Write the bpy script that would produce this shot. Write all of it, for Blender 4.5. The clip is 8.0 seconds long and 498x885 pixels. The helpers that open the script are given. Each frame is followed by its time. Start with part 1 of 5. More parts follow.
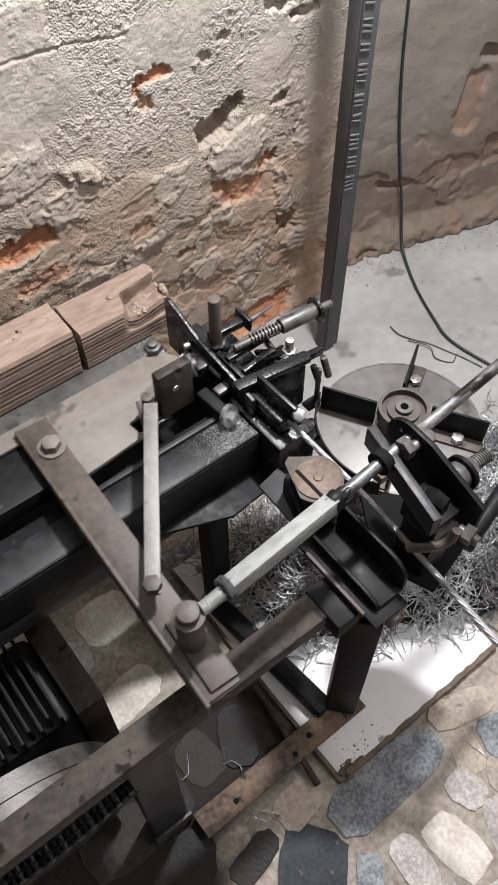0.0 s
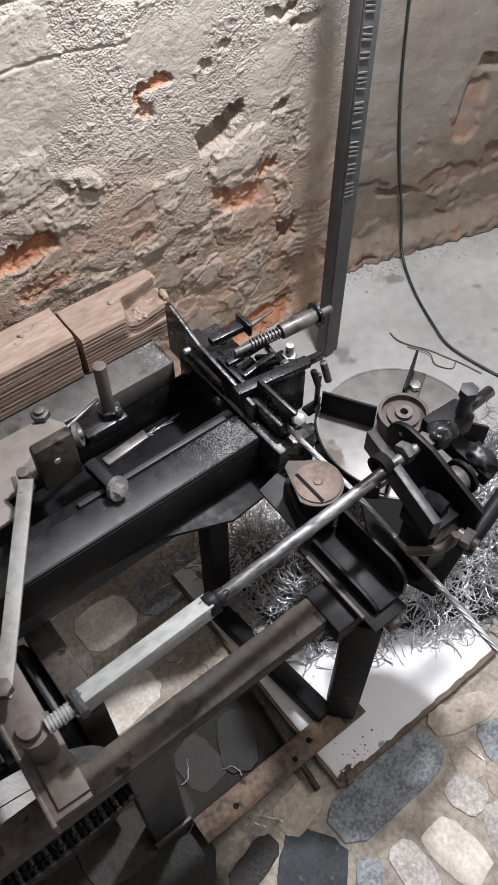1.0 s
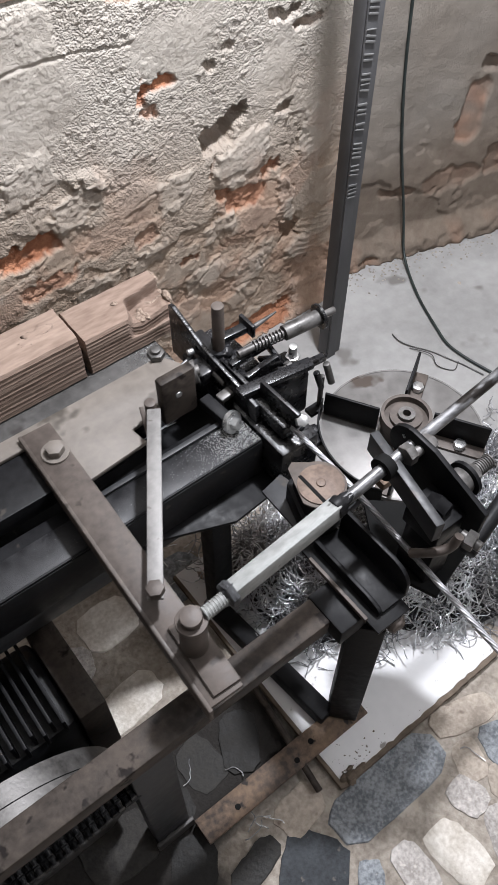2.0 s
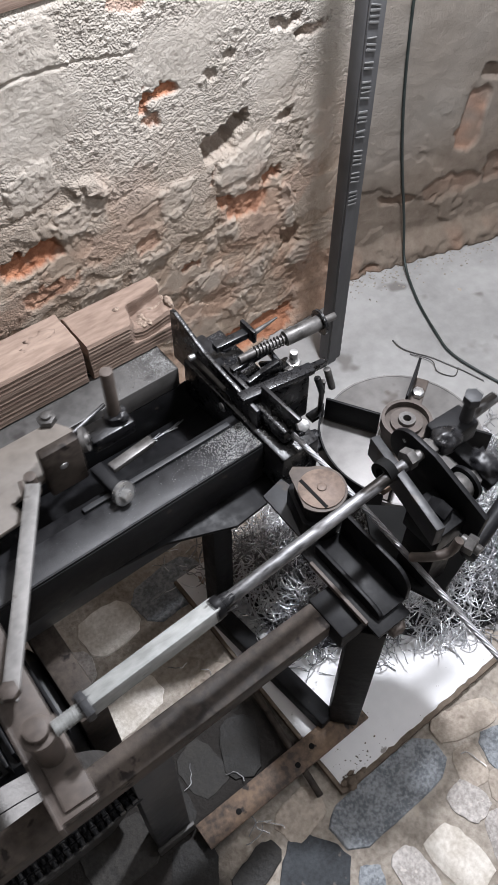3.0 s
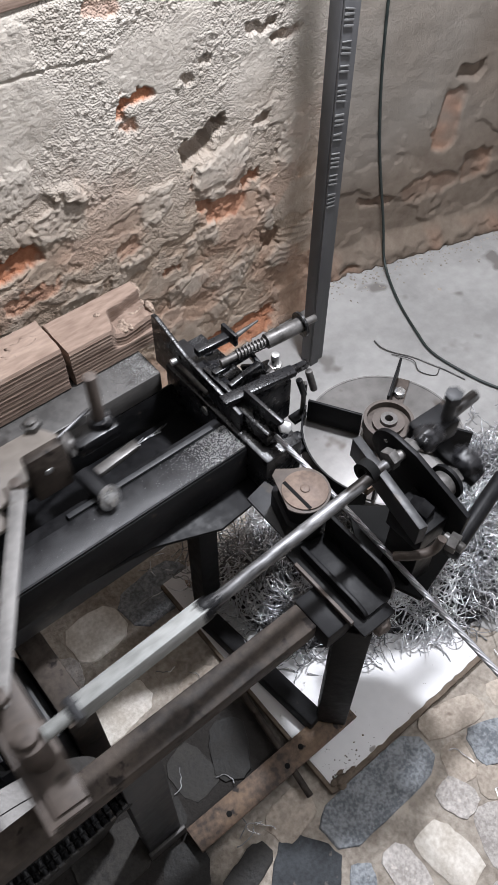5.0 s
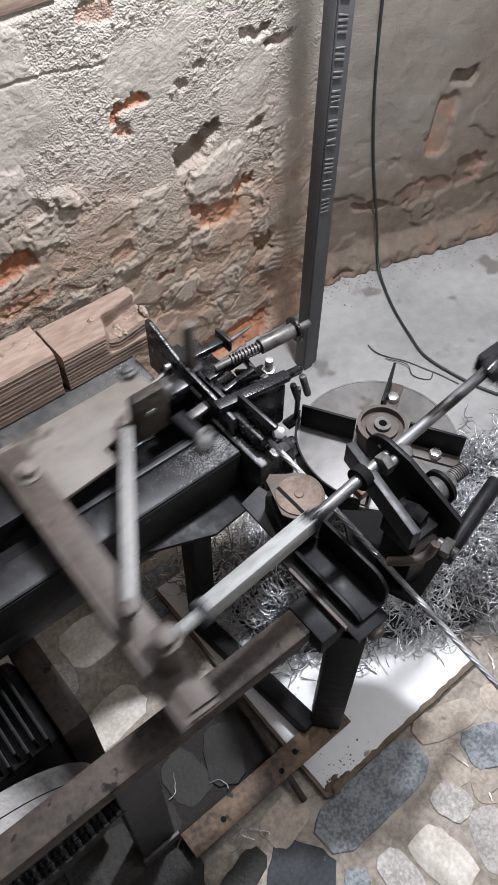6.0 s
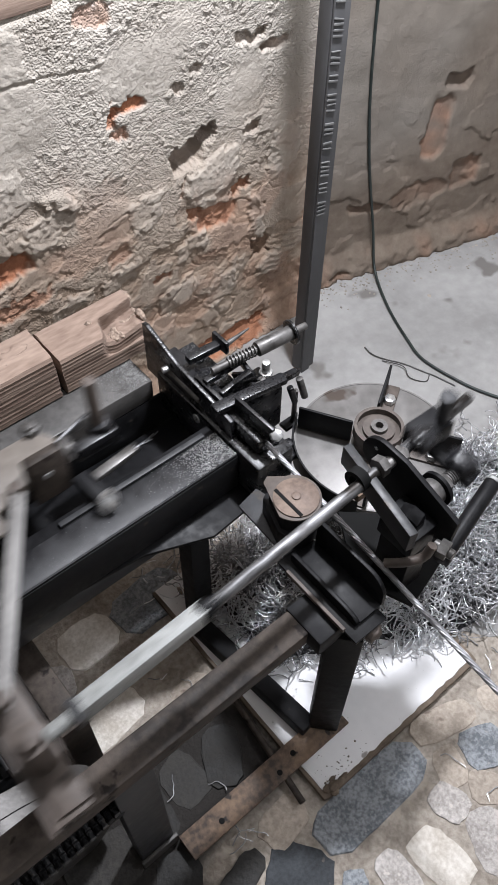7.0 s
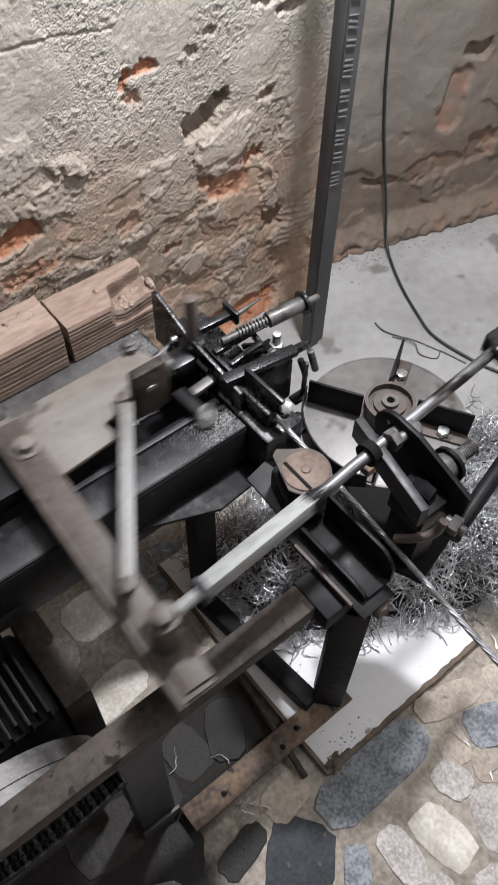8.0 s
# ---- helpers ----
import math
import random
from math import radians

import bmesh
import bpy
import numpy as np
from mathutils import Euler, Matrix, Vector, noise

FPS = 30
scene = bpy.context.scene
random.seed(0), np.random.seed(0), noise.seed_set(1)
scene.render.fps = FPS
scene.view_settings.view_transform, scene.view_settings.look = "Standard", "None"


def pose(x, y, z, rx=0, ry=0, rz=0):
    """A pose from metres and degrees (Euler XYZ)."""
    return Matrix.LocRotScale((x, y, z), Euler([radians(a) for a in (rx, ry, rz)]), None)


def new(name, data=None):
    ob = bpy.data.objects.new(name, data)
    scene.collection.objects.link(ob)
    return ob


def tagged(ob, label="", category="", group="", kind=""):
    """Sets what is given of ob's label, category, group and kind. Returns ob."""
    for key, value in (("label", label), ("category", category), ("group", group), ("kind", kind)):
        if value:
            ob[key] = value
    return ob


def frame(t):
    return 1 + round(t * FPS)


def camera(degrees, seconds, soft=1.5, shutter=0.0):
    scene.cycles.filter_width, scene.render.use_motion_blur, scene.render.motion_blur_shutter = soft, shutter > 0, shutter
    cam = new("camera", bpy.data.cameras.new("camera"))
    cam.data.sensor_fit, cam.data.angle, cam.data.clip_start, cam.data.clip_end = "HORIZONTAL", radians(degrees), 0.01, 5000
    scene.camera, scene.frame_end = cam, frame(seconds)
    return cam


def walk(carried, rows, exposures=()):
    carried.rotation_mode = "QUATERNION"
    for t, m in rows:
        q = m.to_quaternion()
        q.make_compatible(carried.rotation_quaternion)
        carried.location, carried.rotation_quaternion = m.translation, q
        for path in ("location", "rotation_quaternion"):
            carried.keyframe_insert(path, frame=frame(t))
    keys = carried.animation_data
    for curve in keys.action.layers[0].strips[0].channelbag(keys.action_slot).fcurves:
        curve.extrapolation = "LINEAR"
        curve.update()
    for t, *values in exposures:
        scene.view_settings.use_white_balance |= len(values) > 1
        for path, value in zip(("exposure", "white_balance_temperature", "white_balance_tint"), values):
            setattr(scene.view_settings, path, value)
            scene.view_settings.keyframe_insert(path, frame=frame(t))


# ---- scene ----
cam = camera(34.6, 8.0, soft=1.4, shutter=0.9)
PATH = [
    (0.0, pose(-0.0000, 0.0000, 1.3000, 36.000, -0.000, -38.100)),
    (0.5, pose(-0.0039, -0.0044, 1.3055, 36.342, -0.042, -38.099)),
    (1.0, pose(-0.0039, -0.0053, 1.3002, 36.588, -0.023, -38.031)),
    (1.5, pose(-0.0045, -0.0021, 1.3010, 36.501, -0.093, -37.982)),
    (3.0, pose(-0.0101, -0.0065, 1.3044, 37.092, -0.064, -37.848)),
    (3.5, pose(-0.0092, -0.0112, 1.3064, 37.393, -0.092, -38.298)),
    (4.0, pose(-0.0115, -0.0119, 1.3084, 37.580, -0.202, -38.718)),
    (4.5, pose(-0.0101, -0.0113, 1.3076, 37.234, -0.195, -39.166)),
    (6.0, pose(-0.0064, -0.0087, 1.3111, 37.433, -0.505, -39.607)),
    (6.5, pose(-0.0095, -0.0100, 1.3114, 37.591, -0.599, -39.850)),
    (7.0, pose(-0.0080, -0.0098, 1.3143, 37.585, -0.581, -39.871)),
    (7.5, pose(-0.0062, -0.0111, 1.3077, 37.117, -0.355, -39.538)),
    (8.0, pose(-0.0115, -0.0033, 1.2961, 36.044, -0.968, -38.902)),
]
walk(cam, PATH, [(0.0, 0.0, 6420, 10), (1.0, -0.02, 6270, 10), (3.5, 0.0, 6090, 10), (4.5, -0.06, 6090, 10), (7.0, -0.05, 6090, 10), (7.5, -0.08, 6090, 10), (8.0, -0.12, 6230, 10)])

# ---- light: two bare bulbs, one by the wall and one out over the floor, in a dim room ----
world = bpy.data.worlds.new("night_room")
world.use_nodes = True
world.node_tree.nodes["Background"].inputs[0].default_value = (0.55, 0.65, 0.8, 1)
world.node_tree.nodes["Background"].inputs[1].default_value = 0.05
scene.world = world
for watts, size, at in ((136.0, 0.05, (0.77, 0.60, 1.74)), (30.0, 0.09, (0.95, -0.45, 1.80))):
    bulb = bpy.data.lights.new("bulb", "POINT")
    bulb.energy, bulb.shadow_soft_size, bulb.color = watts, size, (1.0, 0.985, 1.0)
    new("bulb", bulb).location = at


# ---- materials ----
def mat(name, dark, light, scale=6.0, rough=(0.5, 0.8), metal=0.0, bump=0.3, fine=60.0, fine_amount=0.25, stretch=(1, 1, 1),
        speck=None, vary=0.0, depth=0.002, spec=0.5):
    """Two-tone procedural surface: blotches, fine grain, bump, an optional speckle colour and change from piece to piece."""
    m = bpy.data.materials.new(name)
    m.use_nodes = True
    nt = m.node_tree
    n, l = nt.nodes, nt.links
    b = n["Principled BSDF"]
    tc, mp = n.new("ShaderNodeTexCoord"), n.new("ShaderNodeMapping")
    mp.inputs["Scale"].default_value = stretch
    l.new(tc.outputs["Object"], mp.inputs["Vector"])
    big, small = n.new("ShaderNodeTexNoise"), n.new("ShaderNodeTexNoise")
    big.inputs["Scale"].default_value, big.inputs["Detail"].default_value, big.inputs["Roughness"].default_value = scale, 6, 0.65
    small.inputs["Scale"].default_value, small.inputs["Detail"].default_value = fine, 5
    for t in (big, small):
        l.new(mp.outputs[0], t.inputs["Vector"])
    ramp = n.new("ShaderNodeValToRGB")
    ramp.color_ramp.elements[0].position, ramp.color_ramp.elements[1].position = 0.33, 0.68
    ramp.color_ramp.elements[0].color, ramp.color_ramp.elements[1].color = (*dark, 1), (*light, 1)
    add = n.new("ShaderNodeMath")
    add.operation = "MULTIPLY_ADD"
    l.new(small.outputs[0], add.inputs[0])
    add.inputs[1].default_value = fine_amount
    sub = n.new("ShaderNodeMath")
    sub.operation = "ADD"
    sub.inputs[1].default_value = -0.5 * fine_amount
    l.new(big.outputs[0], sub.inputs[0])
    l.new(sub.outputs[0], add.inputs[2])
    l.new(add.outputs[0], ramp.inputs[0])
    colour = ramp.outputs[0]
    if speck:
        sp = n.new("ShaderNodeTexNoise")
        sp.inputs["Scale"].default_value, sp.inputs["Detail"].default_value = speck[1], 3
        l.new(mp.outputs[0], sp.inputs["Vector"])
        sr = n.new("ShaderNodeValToRGB")
        sr.color_ramp.elements[0].position, sr.color_ramp.elements[1].position = speck[2], speck[2] + 0.06
        l.new(sp.outputs[0], sr.inputs[0])
        mix = n.new("ShaderNodeMix")
        mix.data_type = "RGBA"
        l.new(sr.outputs[0], mix.inputs[0])
        l.new(colour, mix.inputs[6])
        mix.inputs[7].default_value = (*speck[0], 1)
        colour = mix.outputs[2]
    if vary:
        oi, hsv = n.new("ShaderNodeObjectInfo"), n.new("ShaderNodeHueSaturation")
        mr = n.new("ShaderNodeMapRange")
        mr.inputs[3].default_value, mr.inputs[4].default_value = 1 - vary, 1 + vary
        l.new(oi.outputs["Random"], mr.inputs[0])
        l.new(mr.outputs[0], hsv.inputs["Value"])
        l.new(colour, hsv.inputs["Color"])
        colour = hsv.outputs[0]
    l.new(colour, b.inputs["Base Color"])
    rr = n.new("ShaderNodeMapRange")
    rr.inputs[1].default_value, rr.inputs[2].default_value = 0.3, 0.7
    rr.inputs[3].default_value, rr.inputs[4].default_value = rough
    l.new(add.outputs[0], rr.inputs[0])
    l.new(rr.outputs[0], b.inputs["Roughness"])
    b.inputs["Metallic"].default_value, b.inputs["Specular IOR Level"].default_value = metal, spec
    bp = n.new("ShaderNodeBump")
    bp.inputs["Strength"].default_value, bp.inputs["Distance"].default_value = bump, depth
    l.new(add.outputs[0], bp.inputs["Height"])
    l.new(bp.outputs[0], b.inputs["Normal"])
    return m


BLACK = mat("oily_black_paint", (0.004, 0.004, 0.0045), (0.013, 0.013, 0.0142), 9, (0.36, 0.64), 0.0, 0.35, 90, 0.5, spec=0.14, speck=((0.04, 0.034, 0.029), 45, 0.69))
OIL = mat("wet_oil_on_steel", (0.004, 0.004, 0.005), (0.014, 0.014, 0.016), 9, (0.14, 0.5), 0.0, 0.45, 420, 0.9, depth=0.001, spec=0.38)
OILBLACK = mat("glossy_oily_black", (0.004, 0.004, 0.0045), (0.016, 0.016, 0.018), 14, (0.16, 0.46), 0.0, 0.5, 120, 0.7, depth=0.0016, spec=0.5, speck=((0.16, 0.155, 0.15), 210, 0.68))
WETBED = mat("gritty_wet_bed", (0.005, 0.005, 0.006), (0.026, 0.026, 0.028), 40, (0.34, 0.6), 0.2, 0.3, 700, 0.9, depth=0.0008, spec=0.4, speck=((0.2, 0.2, 0.205), 330, 0.68))
DARK = mat("dark_grey_paint", (0.014, 0.0145, 0.016), (0.042, 0.043, 0.046), 7, (0.35, 0.65), 0.0, 0.3, 80, 0.5, spec=0.4, speck=((0.06, 0.053, 0.046), 30, 0.65))
DUSTY = mat("dusty_brown_steel", (0.047, 0.037, 0.0315), (0.12, 0.098, 0.084), 8, (0.45, 0.75), 0.15, 0.35, 110, 0.4, speck=((0.025, 0.018, 0.014), 30, 0.64))
BEIGE = mat("dusty_plate", (0.115, 0.1, 0.086), (0.2, 0.176, 0.153), 7, (0.45, 0.7), 0.05, 0.25, 70, 0.4, speck=((0.07, 0.06, 0.05), 16, 0.62))
STEEL = mat("worn_bright_steel", (0.05, 0.05, 0.051), (0.24, 0.24, 0.245), 26, (0.3, 0.55), 0.7, 0.35, 200, 0.6, stretch=(0.4, 1, 1), speck=((0.022, 0.019, 0.017), 34, 0.53))
GALV = mat("galvanised_bar", (0.18, 0.184, 0.177), (0.3, 0.306, 0.296), 30, (0.5, 0.72), 0.12, 0.4, 160, 0.6, stretch=(0.5, 1, 1), speck=((0.05, 0.046, 0.04), 60, 0.64))
IRON = mat("dull_iron", (0.06, 0.057, 0.054), (0.17, 0.163, 0.157), 18, (0.35, 0.6), 0.55, 0.35, 140, 0.4)
RUST = mat("thin_rust_on_steel", (0.075, 0.05, 0.038), (0.22, 0.165, 0.13), 22, (0.5, 0.75), 0.3, 0.35, 150, 0.4)
RUSTBAR = mat("rusty_angle_iron", (0.04, 0.027, 0.02), (0.22, 0.15, 0.1), 9, (0.6, 0.85), 0.05, 0.5, 120, 0.5, speck=((0.015, 0.011, 0.009), 38, 0.6))
PLATEGREY = mat("grey_sheet_steel", (0.05, 0.0475, 0.045), (0.105, 0.1, 0.095), 10, (0.4, 0.65), 0.15, 0.25, 90, 0.4, speck=((0.03, 0.026, 0.024), 14, 0.62), spec=0.35)
DISC = mat("disc_sheet_steel", (0.12, 0.115, 0.11), (0.21, 0.202, 0.195), 7, (0.36, 0.55), 0.35, 0.2, 60, 0.4, speck=((0.08, 0.064, 0.054), 13, 0.62), spec=0.4)
CLAY = mat("pale_clay", (0.15, 0.1, 0.075), (0.32, 0.24, 0.19), 8, (0.8, 0.95), 0.0, 0.6, 140, 0.5, stretch=(0.25, 1, 5.0), speck=((0.15, 0.085, 0.06), 11, 0.62))
PALECLAY = mat("crumbled_pale_clay", (0.17, 0.123, 0.094), (0.36, 0.28, 0.22), 60, (0.85, 1.0), 0.0, 1.0, 240, 0.7)
MORTAR = mat("old_mortar", (0.2, 0.18, 0.155), (0.4, 0.365, 0.32), 30, (0.85, 1.0), 0.0, 1.0, 160, 0.6)
ROPE = mat("steel_strand", (0.22, 0.22, 0.23), (0.55, 0.55, 0.57), 25, (0.3, 0.5), 0.5, 0.1, 150)
WIRE = mat("cut_wire", (0.26, 0.265, 0.28), (0.92, 0.93, 0.95), 11, (0.15, 0.38), 0.65, 0.05, 60)
SLAB = mat("white_board", (0.74, 0.74, 0.745), (0.84, 0.835, 0.84), 5, (0.5, 0.7), 0.0, 0.1, 60, speck=((0.3, 0.28, 0.26), 40, 0.68))
BEAM = mat("stained_brown_beam", (0.02, 0.016, 0.0135), (0.078, 0.064, 0.054), 11, (0.45, 0.75), 0.1, 0.4, 110, 0.5, speck=((0.012, 0.009, 0.008), 38, 0.62), spec=0.2)
SLABEDGE = mat("board_edge", (0.08, 0.06, 0.043), (0.22, 0.175, 0.135), 20, (0.8, 1), 0.0, 0.6, 90)
STONE_WARM = mat("pale_flagstone", (0.34, 0.312, 0.29), (0.6, 0.565, 0.535), 22, (0.8, 0.95), 0.0, 0.7, 170, 0.9, vary=0.12, depth=0.003, speck=((0.6, 0.56, 0.52), 120, 0.62))
STONE_WHITE = mat("whitish_flagstone", (0.5, 0.45, 0.385), (0.76, 0.72, 0.66), 16, (0.8, 0.95), 0.0, 0.7, 150, 0.6, depth=0.003, speck=((0.3, 0.22, 0.15), 34, 0.66))
STONE_TAN = mat("sandy_flagstone", (0.3, 0.255, 0.21), (0.52, 0.455, 0.385), 14, (0.8, 0.95), 0.0, 0.8, 150, 0.6, vary=0.15, depth=0.004, speck=((0.2, 0.16, 0.13), 30, 0.63))
STONE_SLATE = mat("dark_slate_flagstone", (0.022, 0.025, 0.029), (0.065, 0.071, 0.078), 12, (0.6, 0.85), 0.0, 0.8, 150, 0.6, depth=0.003, spec=0.3, speck=((0.13, 0.12, 0.11), 70, 0.68))
STONE_BLUE = mat("blue_flagstone", (0.14, 0.153, 0.168), (0.33, 0.35, 0.37), 34, (0.7, 0.9), 0.0, 0.8, 190, 1.1, speck=((0.34, 0.34, 0.34), 110, 0.66), vary=0.1, depth=0.003)
# dark stones: the machine's shade is put into their colour
STONE_SHADED = mat("shaded_flagstone", (0.009, 0.0085, 0.008), (0.034, 0.032, 0.029), 9, (0.5, 0.85), 0.0, 0.8, 150, 0.5, vary=0.35, depth=0.003, spec=0.3)
# grey stone by the chain, its shade likewise in the colour
STONE_GREY = mat("shaded_grey_flagstone", (0.02, 0.0185, 0.017), (0.055, 0.051, 0.046), 11, (0.6, 0.85), 0.0, 0.8, 150, 0.6, depth=0.003, spec=0.3)
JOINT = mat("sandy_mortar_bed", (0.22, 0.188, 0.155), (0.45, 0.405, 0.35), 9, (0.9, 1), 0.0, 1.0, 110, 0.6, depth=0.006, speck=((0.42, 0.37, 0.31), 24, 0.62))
# mortar tone with the shade below the machine painted in
JOINT_SHADE = (0.02, 0.0175, 0.0155)
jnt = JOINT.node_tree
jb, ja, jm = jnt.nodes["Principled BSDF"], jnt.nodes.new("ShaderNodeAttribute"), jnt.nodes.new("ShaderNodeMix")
ja.attribute_name, jm.data_type = "floor_shade", "RGBA"
jm.inputs[7].default_value = (*JOINT_SHADE, 1)
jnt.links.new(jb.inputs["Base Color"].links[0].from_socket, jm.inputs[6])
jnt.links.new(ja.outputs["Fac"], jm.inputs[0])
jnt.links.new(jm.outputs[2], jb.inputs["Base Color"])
CONCRETE = mat("smooth_concrete_floor", (0.24, 0.235, 0.228), (0.37, 0.365, 0.355), 3.4, (0.6, 0.85), 0.0, 0.25, 40, 0.35, speck=((0.17, 0.16, 0.15), 8, 0.64))
POST = mat("grey_post", (0.06, 0.06, 0.063), (0.12, 0.12, 0.124), 7, (0.6, 0.85), 0.0, 0.35, 70, stretch=(1, 1, 0.4))
POSTRIB = mat("chalky_rib", (0.1, 0.1, 0.1), (0.17, 0.17, 0.166), 30, (0.7, 0.9))
CORD = mat("dark_green_cord", (0.012, 0.017, 0.016), (0.026, 0.036, 0.033), 30, (0.4, 0.6))
BRACE = mat("pale_flat_steel", (0.15, 0.145, 0.14), (0.27, 0.262, 0.252), 16, (0.45, 0.7), 0.2, 0.25, 110, 0.4, speck=((0.07, 0.06, 0.05), 40, 0.66))
PLAIN = mat("plain_plaster", (0.2, 0.19, 0.175), (0.27, 0.255, 0.24), 2, (0.85, 1), 0.0, 0.4, 30)
RUBBER = mat("black_rubber", (0.006, 0.006, 0.006), (0.012, 0.012, 0.012), 20, (0.7, 0.9), spec=0.1)
BOLT = mat("zinc_bolt", (0.42, 0.42, 0.42), (0.7, 0.7, 0.69), 40, (0.22, 0.42), 0.82, 0.15, 160)


def wall_mat(name, k):
    """Rough cement plaster; the attribute 'bare' tells where the coat is gone and the red brick shows."""
    m = bpy.data.materials.new(name)
    m.use_nodes = True
    nt = m.node_tree
    n, l = nt.nodes, nt.links
    b = n["Principled BSDF"]
    tc = n.new("ShaderNodeTexCoord")
    at, at2 = n.new("ShaderNodeAttribute"), n.new("ShaderNodeAttribute")
    at.attribute_name, at2.attribute_name = "bare", "coat"

    def noise_of(scale, detail, rough=0.6):
        t = n.new("ShaderNodeTexNoise")
        t.inputs["Scale"].default_value, t.inputs["Detail"].default_value, t.inputs["Roughness"].default_value = scale, detail, rough
        l.new(tc.outputs["Object"], t.inputs["Vector"])
        return t

    def ramp_of(source, lo, hi, c0, c1):
        r = n.new("ShaderNodeValToRGB")
        r.color_ramp.elements[0].position, r.color_ramp.elements[1].position = lo, hi
        r.color_ramp.elements[0].color, r.color_ramp.elements[1].color = (*c0, 1), (*c1, 1)
        l.new(source, r.inputs[0])
        return r

    def mixed(f, a, c):
        x = n.new("ShaderNodeMix")
        x.data_type = "RGBA"
        l.new(f, x.inputs[0])
        l.new(a, x.inputs[6])
        l.new(c, x.inputs[7])
        return x.outputs[2]

    big, mid, fine = noise_of(4, 6), noise_of(22, 9, 0.75), noise_of(260, 5, 0.7)
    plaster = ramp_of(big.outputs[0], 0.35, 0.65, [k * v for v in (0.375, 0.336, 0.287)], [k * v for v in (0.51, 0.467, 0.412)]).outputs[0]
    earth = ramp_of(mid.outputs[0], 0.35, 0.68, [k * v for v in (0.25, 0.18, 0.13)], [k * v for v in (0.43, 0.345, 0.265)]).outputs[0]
    red = ramp_of(mid.outputs[0], 0.3, 0.66, (0.24, 0.09, 0.045), (0.52, 0.24, 0.13)).outputs[0]
    c = mixed(at2.outputs["Fac"], plaster, earth)
    c = mixed(at.outputs["Fac"], c, red)
    l.new(c, b.inputs["Base Color"])
    b.inputs["Roughness"].default_value = 0.93
    add = n.new("ShaderNodeMath")
    add.operation = "MULTIPLY_ADD"
    add.inputs[1].default_value = 0.5
    l.new(fine.outputs[0], add.inputs[0])
    l.new(mid.outputs[0], add.inputs[2])
    peb, gr = n.new("ShaderNodeTexVoronoi"), n.new("ShaderNodeAttribute")
    peb.feature, gr.attribute_name = "SMOOTH_F1", "grit"
    peb.inputs["Scale"].default_value, peb.inputs["Smoothness"].default_value = 300, 0.6
    warp = n.new("ShaderNodeVectorMath")
    warp.operation = "MULTIPLY_ADD"
    warp.inputs[1].default_value = (0.006, 0.006, 0.006)
    soft = noise_of(70, 3)
    l.new(soft.outputs["Color"], warp.inputs[0])
    l.new(tc.outputs["Object"], warp.inputs[2])
    l.new(warp.outputs[0], peb.inputs["Vector"])
    pm = n.new("ShaderNodeMath")
    pm.operation = "MULTIPLY"
    l.new(peb.outputs["Distance"], pm.inputs[0])
    l.new(gr.outputs["Fac"], pm.inputs[1])
    less = n.new("ShaderNodeMath")
    less.operation = "SUBTRACT"
    l.new(add.outputs[0], less.inputs[0])
    l.new(pm.outputs[0], less.inputs[1])
    add = less
    bp = n.new("ShaderNodeBump")
    bp.inputs["Strength"].default_value, bp.inputs["Distance"].default_value = 1.0, 0.0037
    l.new(add.outputs[0], bp.inputs["Height"])
    l.new(bp.outputs[0], b.inputs["Normal"])
    return m


WALL = wall_mat("rough_plaster_on_brick", 1.0)
# same plaster with its coat colours halved, for the northeast wall
WALL_DARK = wall_mat("dark_grey_plaster", 0.5)

# ---- mesh helpers ----
ORIGIN = {}


def thing(name, at, label, category, group="", kind=""):
    """An Empty at the base of a thing; its parts are given in world coordinates."""
    ob = new(name)
    ob.empty_display_size = 0.03
    ob.location = at
    ORIGIN[ob] = Vector(at)
    return tagged(ob, label, category, group, kind)


def solid(name, bm, material, label="", category="", kind="", group="", at=(0, 0, 0)):
    """A thing of one mesh, its mesh in world coordinates."""
    me = bpy.data.meshes.new(name)
    bm.transform(Matrix.Translation(-Vector(at)))
    bm.to_mesh(me)
    bm.free()
    me.materials.append(material)
    ob = new(name, me)
    ob.location = at
    ORIGIN[ob] = Vector(at)
    return tagged(ob, label, category, group, kind)


def part(name, bm, material, parent, label=""):
    me = bpy.data.meshes.new(name)
    bm.transform(Matrix.Translation(-ORIGIN[parent]))
    bm.to_mesh(me)
    bm.free()
    me.materials.append(material)
    ob = new(name, me)
    ob.parent = parent
    ORIGIN[ob] = ORIGIN[parent]
    return tagged(ob, label)


def smooth(bm, angle=35):
    for fc in bm.faces:
        fc.smooth = True
    for e in bm.edges:
        if len(e.link_faces) == 2 and e.calc_face_angle(0) > radians(angle):
            e.smooth = False
    return bm


def box(x0, x1, y0, y1, z0, z1, bevel=0.0015, m=None):
    bm = bmesh.new()
    bmesh.ops.create_cube(bm, size=1)
    for v in bm.verts:
        v.co = Vector(((x0 + x1) / 2 + v.co.x * (x1 - x0), (y0 + y1) / 2 + v.co.y * (y1 - y0), (z0 + z1) / 2 + v.co.z * (z1 - z0)))
    if bevel:
        bmesh.ops.bevel(bm, geom=bm.edges[:], offset=bevel, segments=2, affect="EDGES", profile=0.5)
    if m is not None:
        bm.transform(m)
    return smooth(bm)


